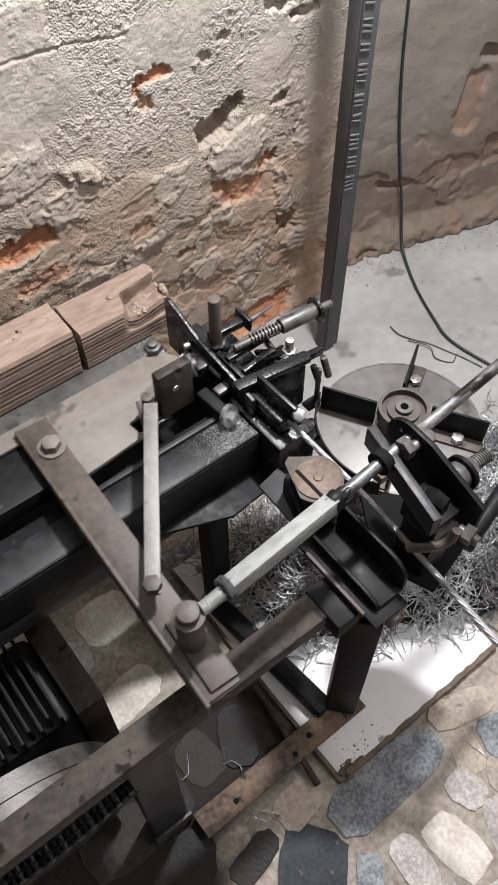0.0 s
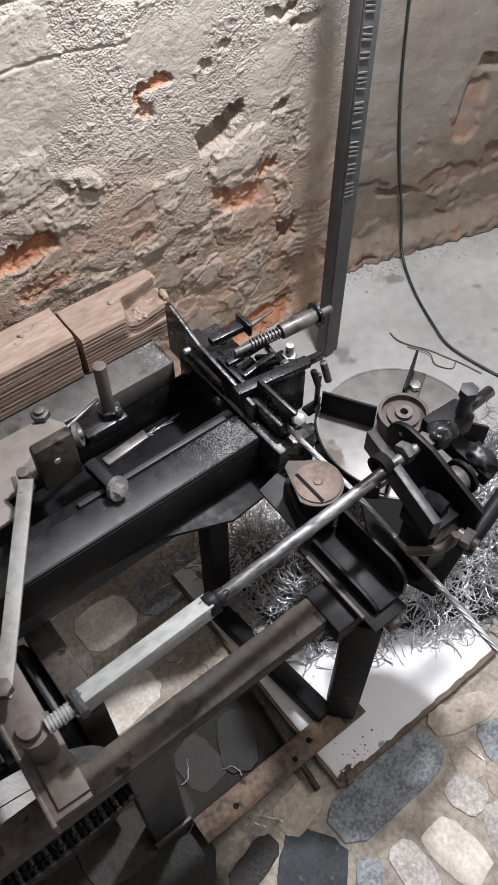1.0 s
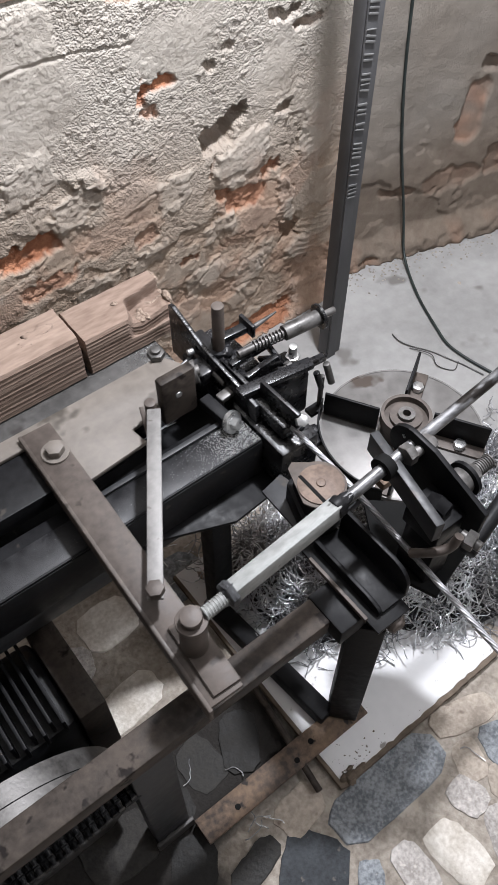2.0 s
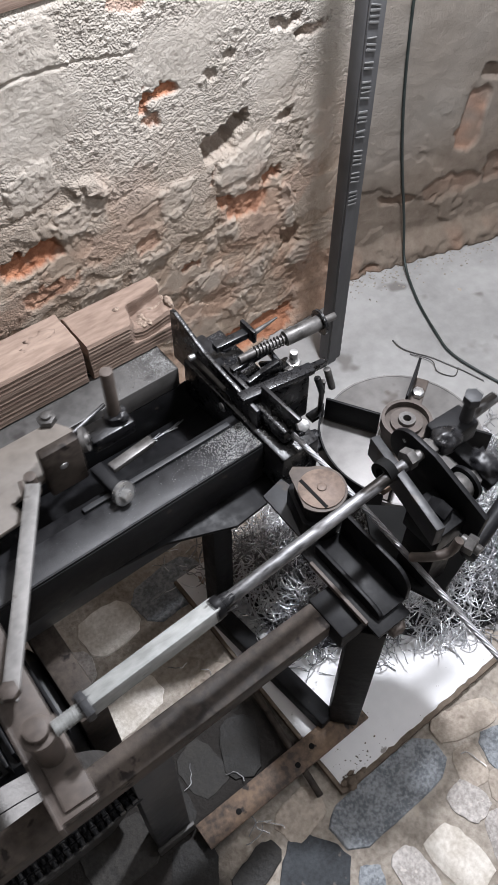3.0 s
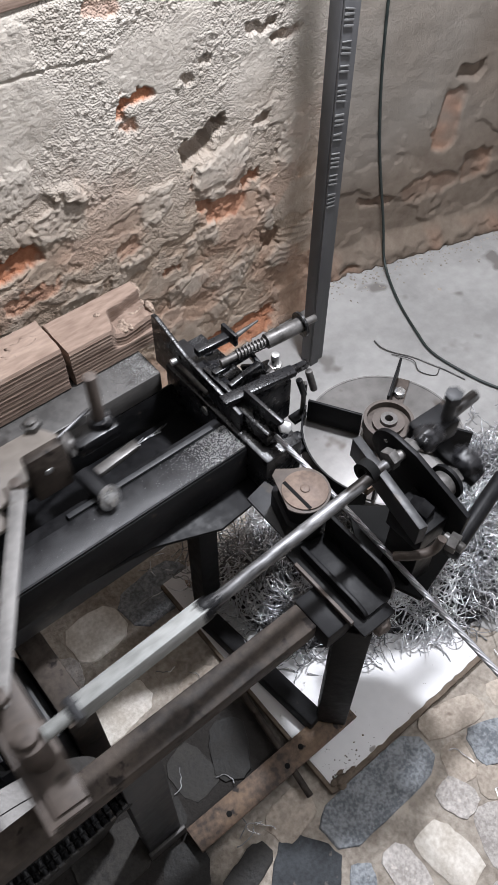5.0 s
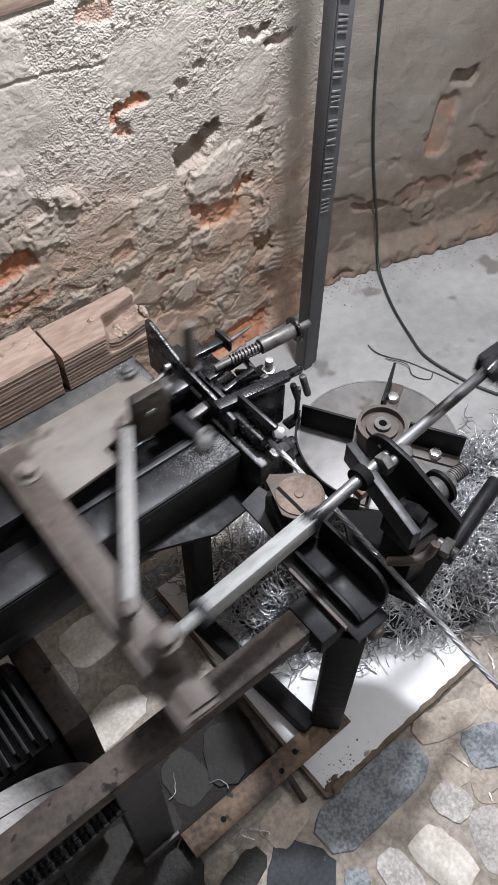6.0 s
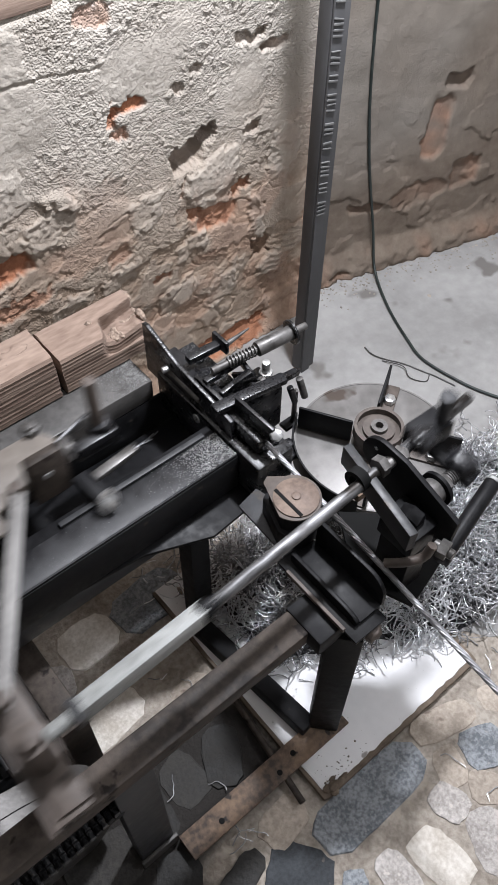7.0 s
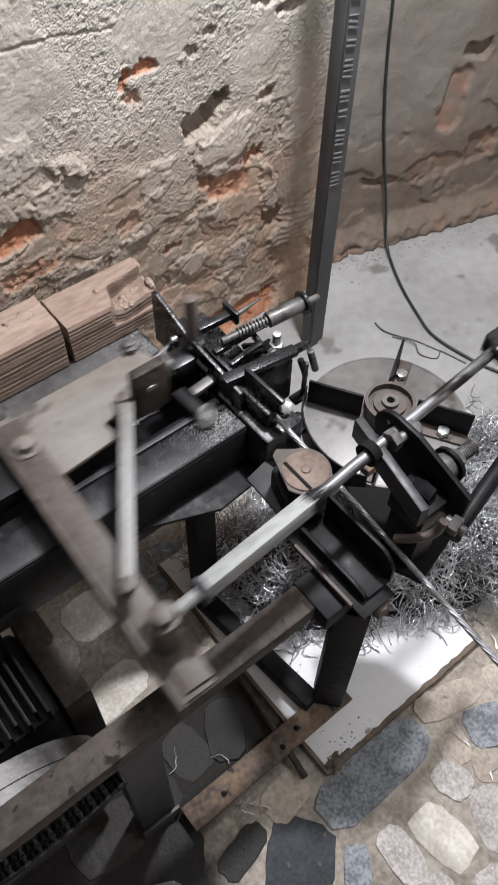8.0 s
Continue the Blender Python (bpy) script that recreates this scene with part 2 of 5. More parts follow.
def bar(a, b, w, h, bevel=0.0015, up=(0, 0, 1)):
    """A rectangular bar from a to b, w wide sideways and h high."""
    a, b = Vector(a), Vector(b)
    d = (b - a).normalized()
    side = d.cross(Vector(up)).normalized()
    top = side.cross(d)
    m = Matrix((d, side, top)).transposed().to_4x4()
    m.translation = (a + b) / 2
    L = (b - a).length
    return box(-L / 2, L / 2, -w / 2, w / 2, -h / 2, h / 2, bevel, m)


def rod(a, b, r, seg=20, r2=None, bevel=0.0008):
    a, b = Vector(a), Vector(b)
    bm = bmesh.new()
    bmesh.ops.create_cone(bm, cap_ends=True, segments=seg, radius1=r, radius2=r if r2 is None else r2, depth=(b - a).length)
    if bevel and r2 is None:
        es = [e for e in bm.edges if any(len(f.verts) > 4 for f in e.link_faces)]
        bmesh.ops.bevel(bm, geom=es, offset=bevel, segments=2, affect="EDGES", profile=0.5)
    m = (b - a).to_track_quat("Z", "Y").to_matrix().to_4x4()
    m.translation = (a + b) / 2
    bm.transform(m)
    return smooth(bm)


def nut(a, axis, r, h):
    a, axis = Vector(a), Vector(axis).normalized()
    return rod(a, a + axis * h, r, 6)


def ring(c, axis, r_in, r_out, h, seg=40):
    """A washer or wheel with a hole, its foot at c."""
    bm = bmesh.new()
    loops = []
    for r, z in ((r_in, 0), (r_out, 0), (r_out, h), (r_in, h)):
        loops.append([bm.verts.new((r * math.cos(2 * math.pi * i / seg), r * math.sin(2 * math.pi * i / seg), z)) for i in range(seg)])
    for k in range(4):
        p, q = loops[k], loops[(k + 1) % 4]
        for i in range(seg):
            bm.faces.new((p[i], p[(i + 1) % seg], q[(i + 1) % seg], q[i]))
    bmesh.ops.recalc_face_normals(bm, faces=bm.faces[:])
    m = Vector(axis).to_track_quat("Z", "Y").to_matrix().to_4x4()
    m.translation = Vector(c)
    bm.transform(m)
    return smooth(bm)


def prism(points, z0, z1, bevel=0.0015):
    """A flat plate with the outline points (x, y), from z0 up to z1."""
    bm = bmesh.new()
    f = bm.faces.new([bm.verts.new((x, y, z0)) for x, y in points])
    r = bmesh.ops.extrude_face_region(bm, geom=[f])
    bmesh.ops.translate(bm, verts=[v for v in r["geom"] if isinstance(v, bmesh.types.BMVert)], vec=(0, 0, z1 - z0))
    bmesh.ops.recalc_face_normals(bm, faces=bm.faces[:])
    if bevel:
        bmesh.ops.bevel(bm, geom=bm.edges[:], offset=bevel, segments=2, affect="EDGES", profile=0.5)
    return smooth(bm)


def upright(points, x0, x1, bevel=0.0012):
    """A plate that stands in the plane across the machine: outline (y, z), thickness x0 to x1."""
    bm = prism(points, x0, x1, bevel)
    bm.transform(Matrix(((0, 0, 1, 0), (1, 0, 0, 0), (0, 1, 0, 0), (0, 0, 0, 1))))
    return bm


def tube_rows(path, r, seg=6):
    """Vertices and faces of a round tube along path (a list of Vectors)."""
    verts, faces = [], []
    n = len(path)
    ref = Vector((0.3, 0.2, 1)).normalized()
    for i, p in enumerate(path):
        d = (path[min(i + 1, n - 1)] - path[max(i - 1, 0)]).normalized()
        s = d.cross(ref)
        if s.length < 1e-3:
            s = d.cross(Vector((1, 0, 0)))
        s.normalize()
        t = s.cross(d)
        for k in range(seg):
            a = 2 * math.pi * k / seg
            verts.append(p + r * (math.cos(a) * s + math.sin(a) * t))
    for i in range(n - 1):
        for k in range(seg):
            a, b = i * seg + k, i * seg + (k + 1) % seg
            faces.append((a, b, b + seg, a + seg))
    faces.append(tuple(range(seg))[::-1])
    faces.append(tuple((n - 1) * seg + k for k in range(seg)))
    return verts, faces


def tube(path, r, seg=8):
    v, f = tube_rows([Vector(p) for p in path], r, seg)
    me = bpy.data.meshes.new("tmp")
    me.from_pydata(v, [], f)
    bm = bmesh.new()
    bm.from_mesh(me)
    bpy.data.meshes.remove(me)
    return smooth(bm, 60)


def bezier(pts, steps=10):
    """A smooth curve through pts (Catmull-Rom)."""
    P = [Vector(p) for p in pts]
    P = [2 * P[0] - P[1]] + P + [2 * P[-1] - P[-2]]
    out = []
    for i in range(1, len(P) - 2):
        for k in range(steps):
            t = k / steps
            a, b, c, d = P[i - 1], P[i], P[i + 1], P[i + 2]
            out.append(0.5 * (2 * b + (c - a) * t + (2 * a - 5 * b + 4 * c - d) * t * t + (3 * b - a - 3 * c + d) * t ** 3))
    out.append(P[-2])
    return out


def spring(a, b, r, turns, wire):
    a, b = Vector(a), Vector(b)
    d = (b - a).normalized()
    s = d.cross(Vector((0, 0, 1))).normalized()
    t = s.cross(d)
    n = turns * 12
    return tube([a + (b - a) * i / n + r * (math.cos(2 * math.pi * i / 12) * s + math.sin(2 * math.pi * i / 12) * t) for i in range(n + 1)], wire, 5)


def joined(*bms):
    out = bms[0]
    for b in bms[1:]:
        me = bpy.data.meshes.new("tmp")
        b.to_mesh(me)
        b.free()
        out.from_mesh(me)
        bpy.data.meshes.remove(me)
    return out


# ---- the room ----
def rise(a, b, x):
    t = min(1.0, max(0.0, (x - a) / (b - a)))
    return t * t * (3 - 2 * t)


def n3(x, z, s, seed):
    return noise.noise(Vector((x * s, z * s, seed)))


def fbm(x, z, s, seed, o=4):
    return noise.fractal(Vector((x * s, z * s, seed)), 0.9, 2.1, o)


# patches where the coat has fallen off: along the wall, up, half length, half height, depth, redness, flat shelf
BARE_HIGH = [(0.598, 0.648, 0.038, 0.0125, 0.013, 1.0), (0.572, 0.63, 0.011, 0.016, 0.011, 0.9), (0.578, 0.606, 0.02, 0.009, 0.012, 0.6), (0.712, 0.522, 0.044, 0.025, 0.065, 0.12),
             (0.748, 0.536, 0.018, 0.026, 0.055, 0.1), (0.325, 0.458, 0.055, 0.02, 0.015, 1.0), (0.692, 0.465, 0.007, 0.024, 0.014, 0.3), (0.826, 0.408, 0.024, 0.013, 0.018, 0.8), (0.735, 0.665, 0.017, 0.009, 0.013, 0.1),
             (0.697, 0.642, 0.01, 0.008, 0.01, 0.1), (0.86, 0.52, 0.03, 0.015, 0.016, 0.1), (0.85, 0.685, 0.035, 0.013, 0.014, 0.1), (0.905, 0.655, 0.035, 0.012, 0.018, 0.2), (0.555, 0.80, 0.03, 0.02, 0.006, 0.45)]
BARE_LOW = [(0.765, 0.375, 0.05, 0.03, 0.008, 0.75), (0.80, 0.032, 0.11, 0.03, 0.012, 0.95), (0.712, 0.40, 0.018, 0.016, 0.010, 0.7), (0.94, 0.12, 0.06, 0.04, 0.010, 0.25),
            (0.634, 0.292, 0.018, 0.008, 0.013, 0.6), (0.54, 0.39, 0.03, 0.02, 0.006, 0.4), (0.35, 0.385, 0.06, 0.018, 0.006, 0.6), (0.875, 0.25, 0.02, 0.03, 0.016, 0.2)]
PATCHES_A = BARE_HIGH + BARE_LOW

# plates of coat that stand proud: along, up, half length, half height, height, slope
FLAKES = [(0.757, 0.458, 0.058, 0.04, 0.008, 0.25), (0.61, 0.452, 0.036, 0.034, 0.006, 0.1), (0.43, 0.505, 0.05, 0.03, 0.006, 0.3), (0.36, 0.58, 0.05, 0.035, 0.004, 0.2), (0.54, 0.34, 0.045, 0.022, 0.006, 0.2),
          (0.44, 0.335, 0.05, 0.02, 0.006, 0.1), (0.66, 0.23, 0.05, 0.03, 0.006, 0.2), (0.77, 0.19, 0.04, 0.035, 0.007, 0.3), (0.70, 0.33, 0.045, 0.018, 0.007, 0.25), (0.40, 0.775, 0.045, 0.035, 0.003, 0.1),
          (0.86, 0.33, 0.018, 0.055, 0.007, -0.35), (0.93, 0.45, 0.035, 0.05, 0.005, 0.2), (0.90, 0.19, 0.03, 0.03, 0.008, 0.1), (0.60, 0.16, 0.05, 0.03, 0.006, 0.2), (0.50, 0.25, 0.05, 0.025, 0.006, 0.15)]


def wall_a(x, z):
    """Depth towards the room, bareness of the brick and earthiness of the plaster layer."""
    w = 0.018 * n3(x, z, 14, 3), 0.014 * n3(x, z, 15, 8)
    low = rise(0.68, 0.34, z + 0.10 * (x - 0.6) + 0.06 * n3(x, z, 5, 2))
    h = 0.004 * fbm(x, z, 4, 1) + 0.001 * fbm(x, z, 26, 5) * (1 - 0.25 * low) + 0.0006 * fbm(x, z, 90, 55)
    # thrown coat: grit above, broken flakes below
    smoothed = rise(0.1, 0.35, n3(x, z, 6.5, 21) + 0.1 * low)
    clump = rise(-0.55, 0.15, n3(x, z, 24, 27))
    grit = clump * (0.0046 * max(0, n3(x, z, 110, 7) - 0.1) + 0.0042 * max(0, n3(x, z, 185, 9) - 0.05))
    h += grit * (1 - 0.72 * smoothed) * (1 - 0.35 * low)
    flake = fbm(x + w[0], (z + w[1]) * 1.6, 9, 13) + 0.05 * n3(x, z, 70, 29)
    step = rise(0.02, 0.06, flake) + 0.8 * rise(-0.27, -0.235, flake)
    h += 0.0026 * step * (0.2 + 0.8 * low)
    earth = low * (1 - 0.22 * rise(0.02, 0.06, flake))
    crack = abs(n3(x + 0.5 * w[0], z * 1.3 + 0.5 * w[1], 10, 33) + 0.07 * n3(x, z, 60, 36))
    h -= 0.0035 * (1 - rise(0.0, 0.035, crack)) * (0.15 + 0.85 * low) * rise(-0.1, 0.15, n3(x, z, 11, 37))
    bare = 0.0
    w2 = 0.013 * n3(x, z, 45, 14) + 0.006 * n3(x, z, 110, 24), 0.011 * n3(x, z, 50, 15) + 0.006 * n3(x, z, 110, 25)
    for cx, cz, rx, rz, d, red in PATCHES_A:
        u, v = (x - cx + w[0] + w2[0]) / rx, (z - cz + w[1] + w2[1]) / rz
        q = max(abs(u), abs(v)) * 0.55 + 0.45 * math.hypot(u, v)
        if q < 1.25:
            k = 1 - rise(0.78, 1.05, q)
            h += -k * d * 0.7 + k * 0.004 * n3(x, z, 60, 4)
            bare = max(bare, red * k * rise(-0.75, -0.1, n3(x, z, 38, 77) + 0.2))
    for cx, cz, rx, rz, d, sl in FLAKES:
        u, v = (x - cx + 0.8 * w[0] + w2[0]) / rx, (z - cz - sl * (x - cx) + 0.8 * w[1] + w2[1]) / rz
        q = 0.7 * max(abs(u), abs(v)) + 0.3 * math.hypot(u, v)
        if q < 1.1:
            k = 1 - rise(0.9, 1.02, q)
            h += k * d * 0.7 * (0.75 + 0.25 * v) + k * 0.0012 * n3(x, z, 30, 6)
            bare *= 1 - k
            earth *= 1 - 0.3 * k
            smoothed = max(smoothed, 0.9 * k)
    # a flap of coat that stands off the wall
    u, v = (x - 0.452) / 0.045, (z - 0.552 + 0.45 * (x - 0.452) + w2[1]) / 0.02
    if abs(u) < 1 and -1 < v < 1:
        h += 0.009 * (1 - u * u) * rise(-1, -0.8, v) * (1 - rise(-0.6, 1, v))
    # a trowel line
    line = z - (0.742 - 0.10 * (x - 0.37) - 0.6 * (x - 0.37) * (x - 0.55))
    if x < 0.56:
        h -= 0.003 * (1 - rise(0.001, 0.0035, abs(line + 0.004 * n3(x, z, 40, 2))))
    # combed clay near the corner
    comb = rise(0.88, 0.905, x + w[0]) * rise(0.99, 0.965, x) * rise(0.13, 0.155, z) * rise(0.26, 0.235, z + w[1])
    h += 0.0022 * comb * math.sin(2 * math.pi * (z + 0.25 * (x - 0.9)) / 0.014)
    if z < 0.05:
        h += 0.02 * rise(0.05, 0, z)
    if x < 0.53:
        h = h * rise(0.828, 0.815, z) - 0.004 * rise(0.815, 0.828, z)
    smear = rise(0.18, 0.5, fbm(x, z, 7, 99) + 0.25 * low) * low * 0.22
    return h, max(bare, smear), earth, 0.9 * (1 - 0.9 * smoothed) * (1 - 0.5 * low)


PATCHES_B = [(0.325, 0.335, 0.032, 0.075, 0.009, 0.5), (0.31, 0.17, 0.085, 0.032, 0.006, 0.2), (0.16, 0.17, 0.05, 0.012, 0.008, 0.2), (0.10, 0.01, 0.04, 0.008, 0.01, 0.3),
             (0.36, 0.44, 0.03, 0.02, 0.015, 0.1), (0.43, 0.20, 0.04, 0.04, 0.01, 0.3)]


def wall_b(u0, z):
    w = 0.016 * n3(u0, z, 12, 43) + 0.012 * n3(u0, z, 34, 44), 0.012 * n3(u0, z, 13, 48) + 0.014 * n3(u0, z, 38, 49)
    low = rise(0.42, 0.15, z + 0.05 * n3(u0, z, 5, 52) - 0.25 * (u0 - 0.1))
    h = 0.006 * fbm(u0, z, 4, 61) + 0.0009 * fbm(u0, z, 30, 65)
    flake = fbm(u0 + w[0], (z + w[1]) * 1.5, 7, 73)
    h += 0.004 * rise(0.1, 0.15, flake) * (0.1 + 0.9 * low)
    bare = 0.0
    for cx, cz, rx, rz, d, red in PATCHES_B:
        u, v = (u0 - cx + w[0]) / rx, (z - cz + w[1]) / rz
        q = max(abs(u), abs(v)) * 0.5 + 0.5 * math.hypot(u, v)
        if q < 1.25:
            k = 1 - rise(0.84, 1.08, q)
            h += -k * d
            bare = max(bare, red * k)
            if cz == 0.18:
                h += 0.0035 * k * math.sin(2 * math.pi * (z - 0.12 * u0) / 0.013)
    if z < 0.075:
        rub = rise(0.075, 0.0, z + 0.03 * n3(u0, z, 16, 80))
        h += 0.035 * rub + 0.008 * rub * n3(u0, z, 45, 81)
        low = max(low, rub)
        bare = max(bare, 0.3 * rub * rise(-0.1, 0.2, n3(u0, z, 14, 90)))
    return h, bare * (0.55 + 0.6 * n3(u0, z, 25, 92)), max(0.85 * low, 0.3 + 0.5 * n3(u0, z, 6, 91)), 0.03


def rough_wall(name, us, zs, shape, start, along, out, label, material):
    """A thick wall whose room side has the relief of shape(u, z)."""
    nu, nz = len(us), len(zs)
    verts, bare, coat, grit = [], [], [], []
    start, along, out = Vector(start), Vector(along).normalized(), Vector(out).normalized()
    for z in zs:
        for u in us:
            h, b, c, g = shape(u, z)
            verts.append(start + along * u + out * h + Vector((0, 0, z)))
            bare.append(b)
            coat.append(c)
            grit.append(g)
    faces = [(j * nu + i, j * nu + i + 1, (j + 1) * nu + i + 1, (j + 1) * nu + i) for j in range(nz - 1) for i in range(nu - 1)]
    n0 = len(verts)
    for u, z in ((us[0], zs[0]), (us[-1], zs[0]), (us[-1], zs[-1]), (us[0], zs[-1])):
        verts.append(start + along * u - out * 0.15 + Vector((0, 0, z)))
        bare.append(0)
        coat.append(0)
        grit.append(0)
    faces.append((n0 + 3, n0 + 2, n0 + 1, n0))
    faces.append(tuple(range((nz - 1) * nu, nz * nu)) + (n0 + 2, n0 + 3))
    faces.append(tuple(range(nu))[::-1] + (n0, n0 + 1))
    faces.append(tuple(j * nu for j in range(nz)) + (n0 + 3, n0))
    faces.append(tuple(j * nu + nu - 1 for j in range(nz))[::-1] + (n0 + 1, n0 + 2))
    me = bpy.data.meshes.new(name)
    me.from_pydata(verts, [], faces)
    me.shade_smooth()
    for key, values in (("bare", bare), ("coat", coat), ("grit", grit)):
        me.attributes.new(key, "FLOAT", "POINT").data.foreach_set("value", values)
    me.materials.append(material)
    return tagged(new(name, me), label, "wall", kind="structure")


def spread(a, b, step):
    return [a + (b - a) * i / max(1, round((b - a) / step)) for i in range(max(1, round((b - a) / step)) + 1)]


ZS = spread(0.0, 0.86, 0.0023)
rough_wall("wall_north", spread(-1.6, 0.24, 0.08)[:-1] + spread(0.24, 1.02, 0.0023), ZS, wall_a, (0, 1.0, 0), (1, 0, 0), (0, -1, 0),
           "rough cement plaster broken open to red brick", WALL)
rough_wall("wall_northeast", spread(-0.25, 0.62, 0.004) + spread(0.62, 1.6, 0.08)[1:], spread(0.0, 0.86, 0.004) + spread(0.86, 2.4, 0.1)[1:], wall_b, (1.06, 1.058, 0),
           (0.964, -0.265, 0), (-0.265, -0.964, 0), "grey patched plaster wall with bare brick at its foot", WALL_DARK)
tagged(solid("wall_north_upper", box(-1.6, 1.0, 1.03, 1.18, 0.86, 2.4, 0), PLAIN), "plain plaster above the low rough wall", "wall", kind="structure")
tagged(solid("wall_west", box(-1.75, -1.6, -1.9, 1.15, 0, 2.4, 0), PLAIN), "plain plaster wall", "wall", kind="structure")
tagged(solid("wall_south", box(-1.6, 2.6, -1.9, -1.75, 0, 2.4, 0), PLAIN), "plain plaster wall", "wall", kind="structure")
tagged(solid("wall_east", box(2.45, 2.6, -1.75, 1.0, 0, 2.4, 0), PLAIN), "plain plaster wall", "wall", kind="structure")
tagged(solid("ceiling", box(-1.75, 2.6, -1.9, 1.18, 2.4, 2.5, 0), PLAIN), "plain plaster ceiling", "ceiling", kind="structure")

# a pale board on the ledge of the low wall
ledge = thing("wooden_board", (0.42, 0.995, 0.83), "pale planed board lying on the ledge of the rough wall", "board")
part("board", bar((0.0, 1.008, 0.8435), (0.504, 1.008, 0.8415), 0.02, 0.026, 0.002), CLAY, ledge)

# floor: a mortar bed with flagstones, and smooth concrete by the walls
def sheet(name, x0, x1, y0, y1, z, step, amp, material, label):
    xs, ys = spread(x0, x1, step), spread(y0, y1, step)
    verts = [(x, y, z + amp * fbm(x, y, 9, 17)) for y in ys for x in xs]
    n = len(xs)
    faces = [(j * n + i, j * n + i + 1, (j + 1) * n + i + 1, (j + 1) * n + i) for j in range(len(ys) - 1) for i in range(n - 1)]
    me = bpy.data.meshes.new(name)
    me.from_pydata(verts, [], faces)
    for p in me.polygons:
        p.use_smooth = True
    me.materials.append(material)
    return tagged(new(name, me), label, "floor", kind="structure")


floor = sheet("floor", -1.6, 2.45, -1.75, 1.1, -0.0015, 0.0125, 0.002, JOINT, "sandy mortar bed with flagstones set in it")
ORIGIN[floor] = Vector((0, 0, 0))
# mask for the painted shade beneath and before the front beam
floor_shade = []
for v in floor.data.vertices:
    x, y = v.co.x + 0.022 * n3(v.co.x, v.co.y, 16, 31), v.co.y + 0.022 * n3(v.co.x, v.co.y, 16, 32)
    floor_shade.append(rise(0.31, 0.27, x) * rise(0.195, 0.225, y) * rise(0.42, 0.37, y) + rise(0.11, 0.06, x) * rise(0.05, 0.1, y) * rise(0.225, 0.195, y))
floor.data.attributes.new("floor_shade", "FLOAT", "POINT").data.foreach_set("value", floor_shade)
slab_floor = solid("floor_concrete", prism([(0.52, 0.42), (0.70, 0.16), (0.80, 0.10), (2.45, -0.2), (2.45, 1.06), (0.5, 1.06)], -0.012, 0.0, 0.002), CONCRETE,
                   "smooth worn grey concrete floor", "floor", "structure")

# ---- the white board under the wire ----
board = thing("white_board", (0.6, 0.3, 0), "white board with a ragged brown edge, flat on the floor", "board")
edge = [(0.292 + 0.006 * n3(k, 0, 3, 1), 0.60 - 0.452 * k / 14) for k in range(15)]
edge += [(0.30 + 0.345 * k / 40, 0.145 + 0.0018 * n3(k, 1, 1.3, 5)) for k in range(41)]
edge += [(0.648 + 0.006 * n3(k, 2, 1.7, 9), 0.16 + 0.09 * k / 4) for k in range(5)] + [(0.80, 0.40), (0.80, 0.60)]
part("core", prism(edge, 0.0005, 0.0118, 0.0012), SLABEDGE, board, "crumbling brown edge")
inner = [(x + (0.006 if x < 0.31 else -0.005 if x > 0.64 else 0) + 0.002 * n3(x, y, 90, 3), y + (0.008 if y < 0.155 else 0) + 0.003 * n3(x, y, 70, 4)) for x, y in edge]
part("face", prism(inner, 0.0115, 0.0135, 0.0006), SLAB, board, "smooth white face")


# ---- heap of cut wire ----
def wire_bits(name, count, place, label, r=0.00105, lengths=(0.022, 0.062)):
    verts, faces = [], []
    rnd = random.Random(11)
    for _ in range(count):
        p, tilt = place(rnd)
        a = rnd.uniform(0, 2 * math.pi)
        L, n = rnd.uniform(*lengths), 7
        bend = rnd.uniform(-60, 60)
        pts, d = [Vector(p)], a
        pitch = rnd.gauss(0, tilt)
        wob = rnd.uniform(0.3, 1.1)
        for i in range(n):
            d += bend * L / n * rnd.uniform(0.2, 1.4) + rnd.gauss(0, 0.28 * wob)
            pitch += rnd.gauss(0, 0.25)
            q = pts[-1] + Vector((math.cos(d) * math.cos(pitch), math.sin(d) * math.cos(pitch), math.sin(pitch))) * L / n
            q.z = max(q.z, 0.002)
            pts.append(q)
        v, f = tube_rows(pts, r * rnd.uniform(0.8, 1.25), 4)
        k = len(verts)
        verts += v
        faces += [tuple(i + k for i in ff) for ff in f]
    me = bpy.data.meshes.new(name)
    me.from_pydata(verts, [], faces)
    for p in me.polygons:
        p.use_smooth = True
    me.materials.append(WIRE)
    return tagged(new(name, me), label, "wire scrap", kind="stuff")


def edge_y(x):
    """Where the heap ends on the white board."""
    return max(0.165, 0.262 - 0.5 * (x - 0.456))


def heap_top(x, y):
    """Height of the heap: a long low mound that thins out towards the board's free corner."""
    a = rise(0.325, 0.43, x) * rise(1.12, 0.86, x) * rise(0.0, 0.13, y - edge_y(x) + 0.05 * n3(x, y, 9, 3)) * rise(0.74, 0.55, y)
    far = 0.63 - 0.45 * max(0.0, x - 0.70)
    return 0.075 * a * rise(far, far - 0.13, y)


